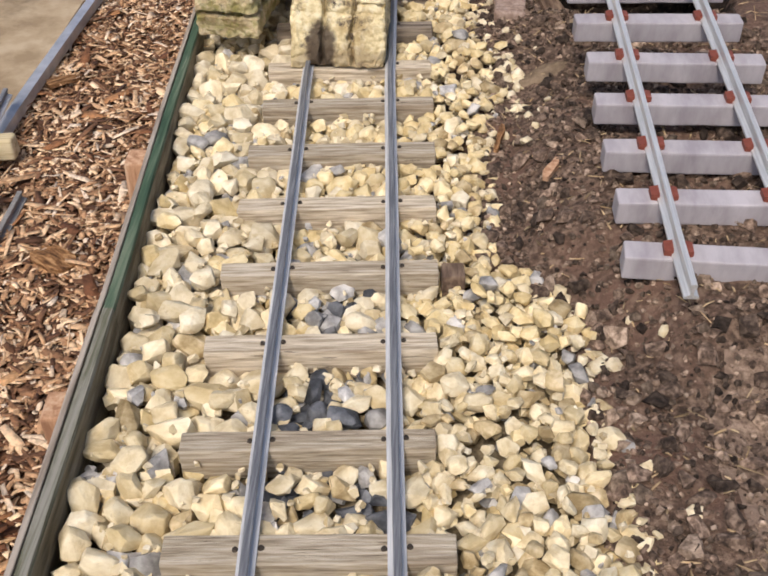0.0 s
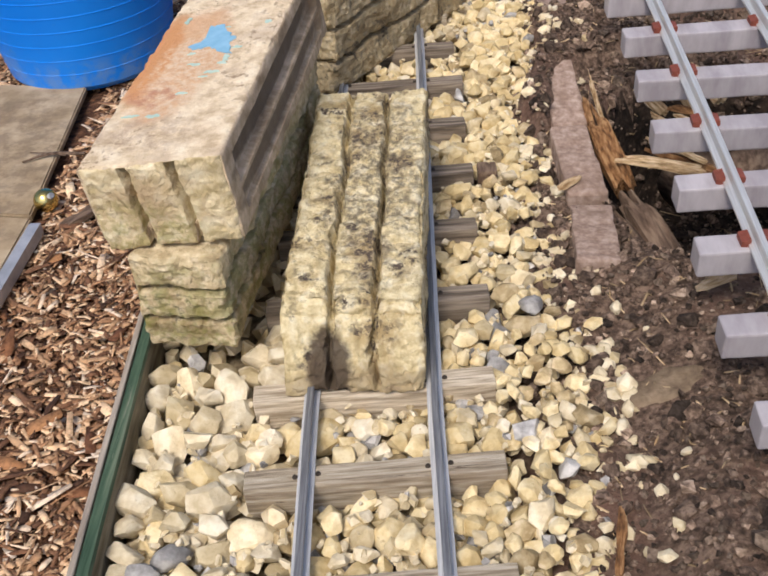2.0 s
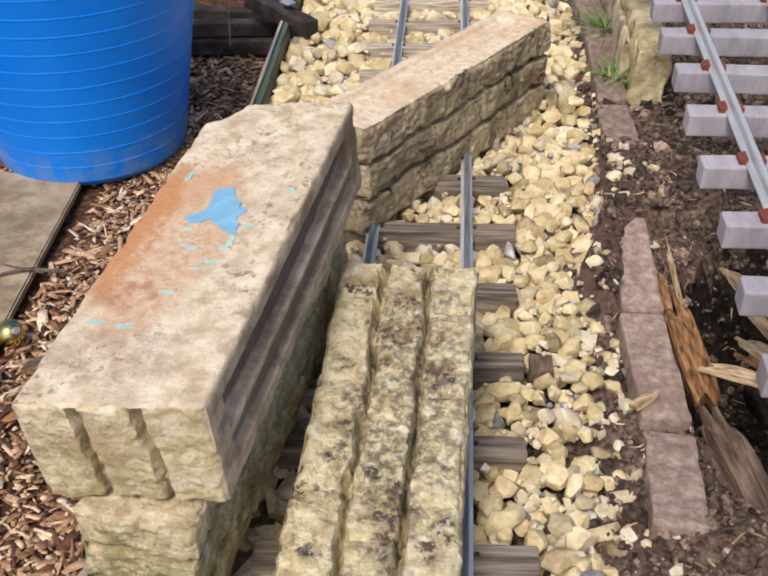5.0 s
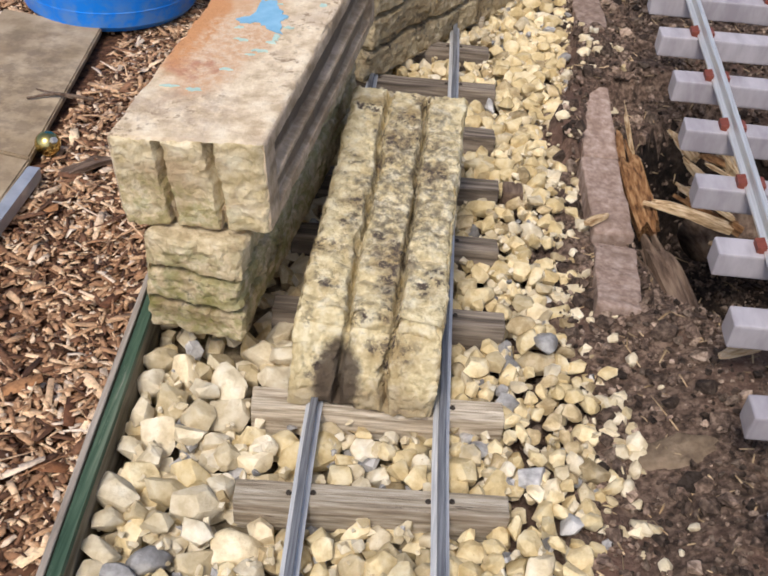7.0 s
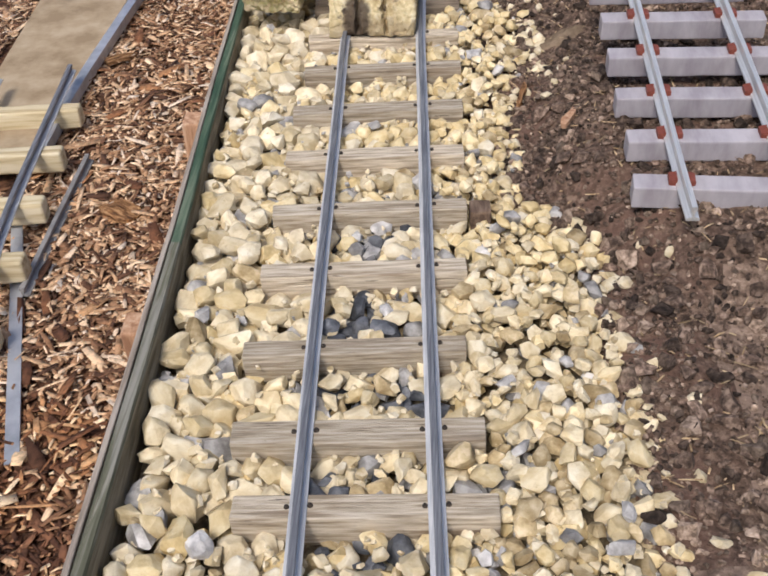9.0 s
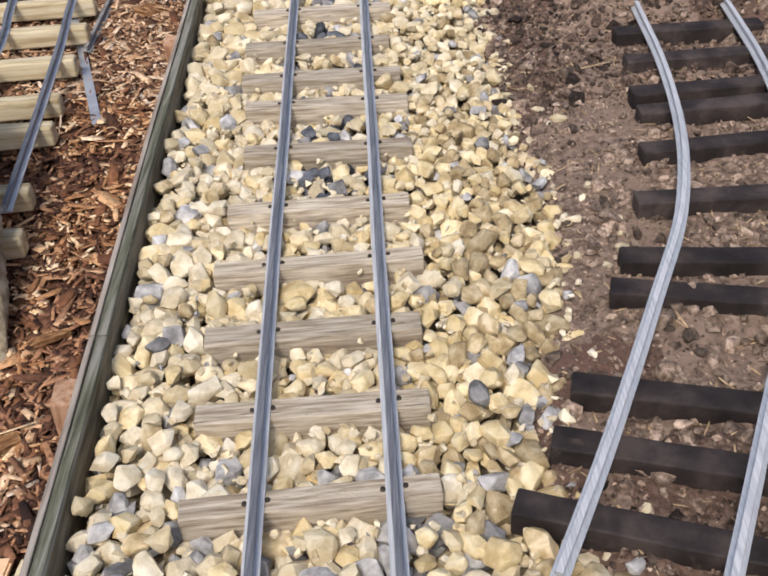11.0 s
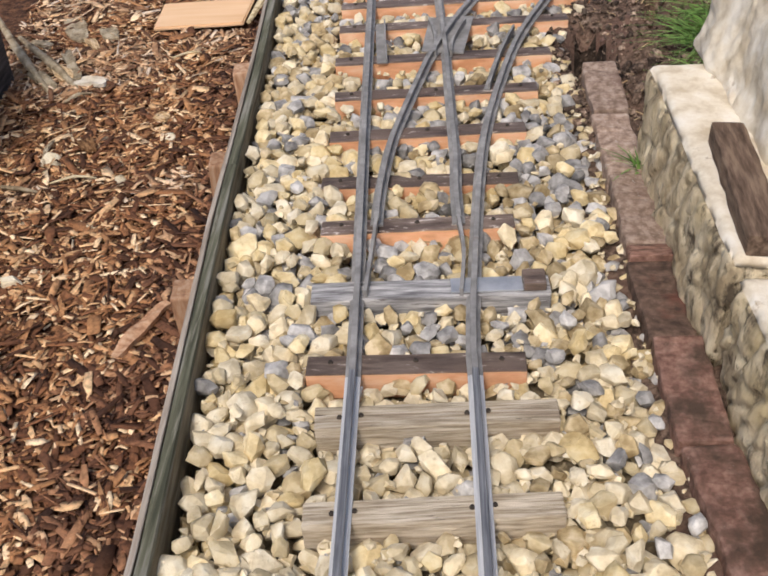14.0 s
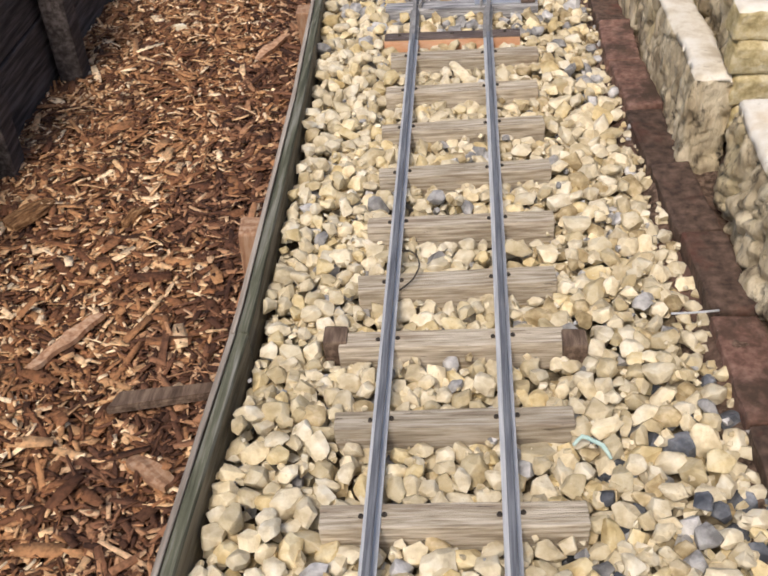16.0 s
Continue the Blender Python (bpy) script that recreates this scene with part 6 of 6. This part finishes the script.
def scatter_ballast(seed, pack, tries, lower):
    """Stones by dart throwing, larger gaps refused: (x, y, r, top, kind)."""
    rnd = random.Random(seed)
    cell, grid, out = 0.03, {}, []
    for _ in range(tries):
        y = rnd.uniform(-3.35, 4.0)
        a, b = board_x(y) + 0.027, edge_x(y) + 0.012
        x = rnd.uniform(a, b)
        r = stone_size(x, y, rnd) * (0.85 if lower else 1.0)
        if x < a + r * 0.5:
            continue
        ci, cj = int(x / cell + 100), int(y / cell + 200)
        ok = True
        for i in range(ci - 2, ci + 3):
            for j in range(cj - 2, cj + 3):
                for (px, py, pr) in grid.get((i, j), ()):
                    if (px - x) ** 2 + (py - y) ** 2 < (pack * (pr + r)) ** 2:
                        ok = False
                        break
                if not ok:
                    break
            if not ok:
                break
        if not ok:
            continue
        if ((x - 0.27) / 0.032) ** 2 + ((y - 0.885) / 0.024) ** 2 < 1:
            continue
        if 1.9 < y < 2.42 and x > 0.15 and rnd.random() < (0.9 if lower else 0.62) * ease(0.15, 0.25, x):
            continue
        if 1.45 < y <= 1.9 and x > edge_x(y) - 0.10 and rnd.random() < (0.9 if lower else 0.45):
            continue
        if not lower and blocked(x, y, r * 0.55):
            continue
        grid.setdefault((ci, cj), []).append((x, y, r))
        grey = 0.055 + (0.21 if x > 0.08 else 0.12) * ease(-2.0, -1.5, y) * (1 - ease(-0.45, -0.25, y))
        if y < -1.7:
            grey = 0.035 + (0.17 if (x > 0.36 and y < -2.72) else 0) + (0.2 if x > 0.4 and y > -1.95 else 0)
        grey += 0.34 * math.exp(-((y + 0.42) / 0.13) ** 2) * (x < 0.30) + (0.35 if x > 0.34 and -1.36 < y < -1.05 else 0)
        if abs(x - centre(y)) < GAUGE and 0.5 < y < 1.3:
            grey += 0.14
        if y > 2.0:
            grey = 0.02
        if lower:
            grey = min(0.6, grey + 0.08)
        brown = 0.02 + (0.10 if x > centre(y) + 0.12 else 0) + 0.06 * ease(-1.75, -1.5, y) * (1 - ease(-0.35, 0.25, y)) + (0.45 if (x > 0.32 and -0.3 < y < 0.5) else 0) + (0.2 if (x > 0.27 and 0.5 < y < 1.0) else 0) + (0.08 if lower else 0) + (0.24 if -1.78 < y < -1.25 and abs(x - 0.21) < 0.13 else 0) + 0.40 * math.exp(-((y + 0.82) / 0.20) ** 2) * (x < 0.12) + (0.10 if x > 0.33 and -1.7 < y < -0.5 else 0)
        k = rnd.random()
        kind = 1 if k < grey else (2 if k < grey + brown else 0)
        if kind == 0 and rnd.random() < (0.14 if y < -1.7 else 0.35 if y < -0.35 else 0.8 if x > centre(y) + 0.08 or y > 2.3 else 0.22 if x < centre(y) - 0.08 else 0.45):
            kind = 4
        if kind == 1 and y < -2.6 and x > 0.32 and rnd.random() < 0.6:
            kind = 3
        if kind != 2 and abs(x - centre(y)) < GAUGE and 0.25 < y < 1.25 and rnd.random() < (0.55 if lower else 0.10 + 0.20 * math.exp(-((y - 0.98) / 0.16) ** 2) + 0.22 * math.exp(-((y - 0.45) / 0.12) ** 2)):
            kind = 3
        bay = abs(x - centre(y)) < 0.17
        top = rnd.gauss((-0.004 if -1.72 < y < -0.38 else -0.009) if bay else -0.004, 0.0055)
        if bay and not -1.78 < y < -0.9 and blocked(x, y + 0.020, r * 0.4):
            top = min(top, -0.011) - 0.003
        if near_rail(x, y, r * 0.8):
            top = min(top, -0.004) - 0.002
        edge_drop = 0.016 * ease(edge_x(y) - 0.06, edge_x(y) + 0.02, x)
        out.append((x, y, r, (top - 0.017 if lower else top) - edge_drop, kind))
    return out


rnd = random.Random(77)
top_layer = scatter_ballast(1, 0.66, 120000, False)
low_layer = scatter_ballast(2, 0.66, 60000, True)
# strays on the soil beyond the edge
for _ in range(170):
    y = rnd.uniform(1.5, 3.2) if rnd.random() < 0.8 else rnd.uniform(-0.9, 1.2)
    x = edge_x(y) + abs(rnd.gauss(0, 0.035)) + 0.005
    if (0.35 < x < 0.42 and 2.15 < y < 2.66) or (y < -0.85) or blocked(x, y, 0.01):
        continue
    r = rnd.uniform(0.005, 0.013)
    top_layer.append((x, y, r, ground_z(x, y) + r * 1.0, 0))
for x, y, r, k in ((-0.290, -0.923, 0.014, 0), (-0.348, -1.076, 0.015, 0)):
    top_layer.append((x, y, r, ground_z(x, y) + r * 1.3, k))
for x, y, r, k in ((0.213, 0.690, 0.017, 2), (0.239, 0.665, 0.015, 0)):
    top_layer.append((x, y, r, 0.010, k))
for x, y, r, k in ((-0.45, -1.38, 0.017, 0), (-0.36, -1.22, 0.014, 0), (-0.50, -1.0, 0.02, 0), (0.50, 1.05, 0.008, 0)):
    top_layer.append((x, y, r, ground_z(x, y) + r * 1.1, k))


def orient(r, rnd, flat=True):
    e = Euler((rnd.gauss(0, 0.5), rnd.gauss(0, 0.5), rnd.uniform(0, 6.283))).to_matrix()
    s = np.array((r * rnd.uniform(0.95, 1.42), r * rnd.uniform(0.74, 1.08), r * rnd.uniform(0.58, 0.95)))
    return np.array(e), s


def joined(stones, lower, name):
    V, F, MI, base = [], [], [], 0
    for k, (x, y, r, top, kind) in enumerate(stones + lower):
        vs, fs = VARIANTS[rnd.randrange(28)] if k < len(stones) else CRUMBS[rnd.randrange(8)]
        R, s = orient(r, rnd)
        p = (vs * s) @ R.T
        p = p + np.array((x, y, top - p[:, 2].max()))
        V.append(p)
        F.append(fs + base)
        MI.append(np.full(len(fs), kind))
        base += len(vs)
    V, F, MI = np.concatenate(V), np.concatenate(F), np.concatenate(MI)
    me = bpy.data.meshes.new(name)
    me.vertices.add(len(V))
    me.vertices.foreach_set("co", V.ravel())
    me.loops.add(len(F) * 3)
    me.loops.foreach_set("vertex_index", F.ravel().astype(np.int32))
    me.polygons.add(len(F))
    me.polygons.foreach_set("loop_start", np.arange(0, len(F) * 3, 3, dtype=np.int32))
    for m in (M_CREAM, M_SLATE, M_OCHRE, M_SLATE_DARK, M_YELLOW):
        me.materials.append(m)
    me.polygons.foreach_set("material_index", MI.astype(np.int32))
    me.update(calc_edges=True)
    me.polygons.foreach_set("use_smooth", [True] * len(F))
    me.set_sharp_from_angle(angle=radians(32))
    me.validate()
    return me


bed = thing("ballast", "cream limestone ballast with scattered slate-grey stones", "ballast", "", pose(0, 0, 0), kind="structure")
# the stones of the stretch by the buried bend are single pieces
SINGLE = []
for k, s in enumerate(top_layer):
    if 0.60 < s[1] < 1.05 and s[4] in (0, 4) and len(SINGLE) < 290 and s[0] < edge_x(s[1]):
        SINGLE.append(k)
STONE_DATA = []
for vs, fs in VARIANTS:
    me = bpy.data.meshes.new("stone")
    me.from_pydata([tuple(v) for v in vs], [], [tuple(int(i) for i in f) for f in fs])
    me.materials.append(M_CREAM_OB)
    me.polygons.foreach_set("use_smooth", [True] * len(fs))
    me.set_sharp_from_angle(angle=radians(32))
    STONE_DATA.append(me)
for k in SINGLE:
    x, y, r, top, kind = top_layer[k]
    v = rnd.randrange(28)
    R, s = orient(r, rnd)
    p = (VARIANTS[v][0] * s) @ R.T
    part("stone", STONE_DATA[v], bed, Matrix.Translation((x, y, top - p[:, 2].max())) @ Matrix(R.tolist()).to_4x4() @ Matrix.Diagonal((*s, 1)))
single = set(SINGLE)
# small broken pieces that fill the gaps between the stones
fines = []
while len(fines) < 6500:
    y = rnd.uniform(-3.35, 3.6)
    a, b = board_x(y) + 0.034, edge_x(y) + 0.006
    x = rnd.uniform(a, b)
    r = rnd.uniform(0.0035, 0.0085)
    if blocked(x, y, r * 0.6) or near_rail(x, y, r):
        continue
    fines.append((x, y, r, rnd.gauss(-0.016, 0.005), 0 if rnd.random() < 0.86 else rnd.choice((1, 2))))
low_layer += fines
rest = part("ballast_stones", joined([s for k, s in enumerate(top_layer) if k not in single], low_layer, "ballast_stones"), bed)
rest["kind"] = "stuff"


# ---------------------------------------------------------------- wood chips, clods and straw
def chips_mesh(name, items, mat):
    """Bent slivers: each item is a place, length, width, thickness, turn and tilts."""
    V, F = [], []
    quad = np.array([[0, 1, 4, 3], [1, 2, 5, 4], [0, 6, 7, 1], [1, 7, 8, 2], [3, 4, 10, 9], [4, 5, 11, 10], [0, 3, 9, 6], [2, 8, 11, 5]])
    base = 0
    for x, y, z, L, W, T, turn, ta, tb, bend, point, skew in items:
        p = np.array([(-L, -W * 0.7, 0), (skew * L, -W, bend), (L, -W * point, 0), (-L, W * 0.7, 0), (skew * L, W, bend), (L, W * point, 0)], float)
        p = np.concatenate([p, p + (0, 0, -T)])
        R = np.array(Euler((ta, tb, turn)).to_matrix())
        V.append(p @ R.T + (x, y, z))
        F.append(quad + base)
        base += 12
    V, F = np.concatenate(V), np.concatenate(F)
    me = bpy.data.meshes.new(name)
    me.vertices.add(len(V))
    me.vertices.foreach_set("co", V.ravel())
    me.loops.add(len(F) * 4)
    me.loops.foreach_set("vertex_index", F.ravel().astype(np.int32))
    me.polygons.add(len(F))
    me.polygons.foreach_set("loop_start", np.arange(0, len(F) * 4, 4, dtype=np.int32))
    me.materials.append(mat)
    me.update(calc_edges=True)
    me.validate()
    return me


FLATS = [(-0.80, 1.40, -0.56, 2.92, 0), (-0.44, -0.43, -0.18, -0.25, 0)]


def chip(rnd, x, y, big):
    k = rnd.random()
    if k < 0.62:
        L, W = rnd.uniform(0.003, 0.009), rnd.uniform(0.0012, 0.0036)
    elif k < 0.93:
        L, W = rnd.uniform(0.007, 0.017), rnd.uniform(0.002, 0.0055)
    else:
        L, W = rnd.uniform(0.018, 0.036), rnd.uniform(0.002, 0.0075)
    if y > 0.2:
        L, W = L * 1.05, W * 1.0
    else:
        L, W = L * 1.35, W * 1.15
    if k > 0.985:
        L, W = rnd.uniform(0.024, 0.050), rnd.uniform(0.0008, 0.0022)
    if big:
        L, W = rnd.uniform(0.016, 0.038), rnd.uniform(0.004, 0.011)
    return (x, y, ground_z(x, y) + rnd.uniform(0.002, 0.013), L, W, rnd.uniform(0.0006, 0.0020), rnd.uniform(0, 6.283), rnd.gauss(0, 0.25), rnd.gauss(0, 0.22),
            rnd.gauss(0, 0.0018), rnd.uniform(0.1, 0.9), rnd.uniform(-0.4, 0.4))


def on_flat(x, y):
    return any(a < x < c and b < y < d for a, b, c, d, _ in FLATS)


mulch = thing("wood_chip_mulch", "thick orange-brown wood chip and bark mulch", "wood chips", "", pose(0, 0, 0), kind="structure")
items = []
rnd = random.Random(5)
while len(items) < 74000:
    y = rnd.uniform(-3.3, 3.7)
    x = board_x(y) - 0.004 - 0.62 * rnd.random() ** 1.15
    if on_flat(x, y):
        continue
    items.append(chip(rnd, x, y, False))
# darker chips along the board and, in patches, round the driftwood
near_board = [c for c in items if c[1] < 0.75 and (0.14 if -0.25 < c[1] + 0.2 * noise.noise(Vector((c[0] * 5, c[1] * 5, 2))) < 0.7 else 0) + 0.25 * noise.noise(Vector((c[0] * 9, c[1] * 9, 8))) > 0.17 or c[1] < 0.3 and board_x(c[1]) - c[0] < 0.12 + 0.14 * noise.noise(Vector((c[0] * 6, c[1] * 6, 4))) + 0.10 * noise.noise(Vector((c[0] * 20, c[1] * 20, 4)))]
gone = set(near_board)
items = [c for c in items if c not in gone]
tan = [c for c in items if c[1] + 1.1 * noise.noise(Vector((c[0] * 4, c[1] * 4, 0))) > -0.75 and not -0.25 < c[1] + 0.3 * noise.noise(Vector((c[0] * 4, c[1] * 4, 7))) < 0.75]
picked = set(tan)
rest_ = [c for c in items if c not in picked]
red, dark = rest_, near_board
for got, mat in ((tan, M_CHIP_TAN), (red, M_CHIP), (dark, M_CHIP_DARK)):
    stuff = part("wood_chips", chips_mesh("wood_chips", got, mat), mulch)
    stuff["kind"] = "stuff"
CHIP_DATA = []
for k in range(10):
    c = chip(rnd, 0, 0, True)
    CHIP_DATA.append(chips_mesh("wood_chip", [(0, 0, 0, *c[3:6], 0, 0, 0, c[9], c[10], c[11])], M_CHIP_OB))
n_c = 0
while n_c < 280:
    y = rnd.uniform(-3.0, 2.6)
    x = board_x(y) - 0.02 - 0.55 * rnd.random()
    if on_flat(x, y):
        continue
    part("wood_chip", CHIP_DATA[n_c % 10], mulch, pose(x, y, ground_z(x, y) + rnd.uniform(0.010, 0.017), rnd.gauss(0, 12), rnd.gauss(0, 10), rnd.uniform(0, 360)))
    n_c += 1

def on_sleeper(x, y):
    return blocked(x, y, 0.012)


rnd = random.Random(6)
V, F, base = [], [], 0
while len(V) < 32000:
    y = rnd.uniform(-1.2, 3.6)
    x = edge_x(y) - (0.10 if y > 1.75 else 0.03) + 0.60 * rnd.random() ** 1.2
    vs, fs = CRUMBS[rnd.randrange(8)]
    if ((x - 0.412) / 0.055) ** 2 + ((y - 1.77) / 0.030) ** 2 < 1:
        continue
    r = rnd.uniform(0.0014, 0.0055) * (0.75 if y < 0.62 else 1) * (rnd.uniform(1.8, 3.4) if rnd.random() < 0.12 else 1)
    R, s = orient(r, rnd)
    p = (vs * s) @ R.T
    V.append(p + (x, y, max(ground_z(x, y), -0.3) + r * 0.3))
    F.append(fs + base)
    base += len(vs)
for _ in range(420):
    y = rnd.uniform(-1.0, 0.45)
    x = edge_x(y) + 0.06 + 0.5 * rnd.random()
    vs, fs = VARIANTS[rnd.randrange(28)]
    r = rnd.uniform(0.006, 0.013) * (1.7 if rnd.random() < 0.1 else 1)
    if (x < 0.62 and y < -0.85) or on_sleeper(x, y):
        continue
    R, s = orient(r, rnd)
    p = (vs * s) @ R.T
    V.append(p + (x, y, ground_z(x, y) + r * 0.15))
    F.append(fs + base)
    base += len(vs)
me = bpy.data.meshes.new("soil_clods")
me.from_pydata(np.concatenate(V).tolist(), [], np.concatenate(F).tolist())
me.materials.append(M_CLOD)
me.materials.append(M_CLOD_DRY)
me.polygons.foreach_set("material_index", np.concatenate([np.full(len(f), int(-0.25 < v[:, 1].mean() < 0.62 or k % 4 == 0)) for k, (v, f) in enumerate(zip(V, F))]).astype(np.int32))
tagged(new("soil_clods", me), "crumbs and clods of dark brown soil", "soil", kind="stuff")
items = []
for _ in range(2600):
    y = rnd.uniform(-1.1, 3.5)
    x = edge_x(y) + 0.7 * rnd.random()
    items.append((x, y, ground_z(x, y) + rnd.uniform(0.001, 0.006), rnd.uniform(0.003, 0.012) * (3 if rnd.random() < 0.04 else 1), rnd.uniform(0.0005, 0.0016), 0.0008, rnd.uniform(0, 6.28), rnd.gauss(0, .3), rnd.gauss(0, .3), rnd.gauss(0, .001), rnd.uniform(.2, .9), rnd.uniform(-.3, .3)))
tagged(new("straw", chips_mesh("straw", items, M_STRAW)), "scattered pale straw, roots and wood fibres on soil", "straw", kind="stuff")
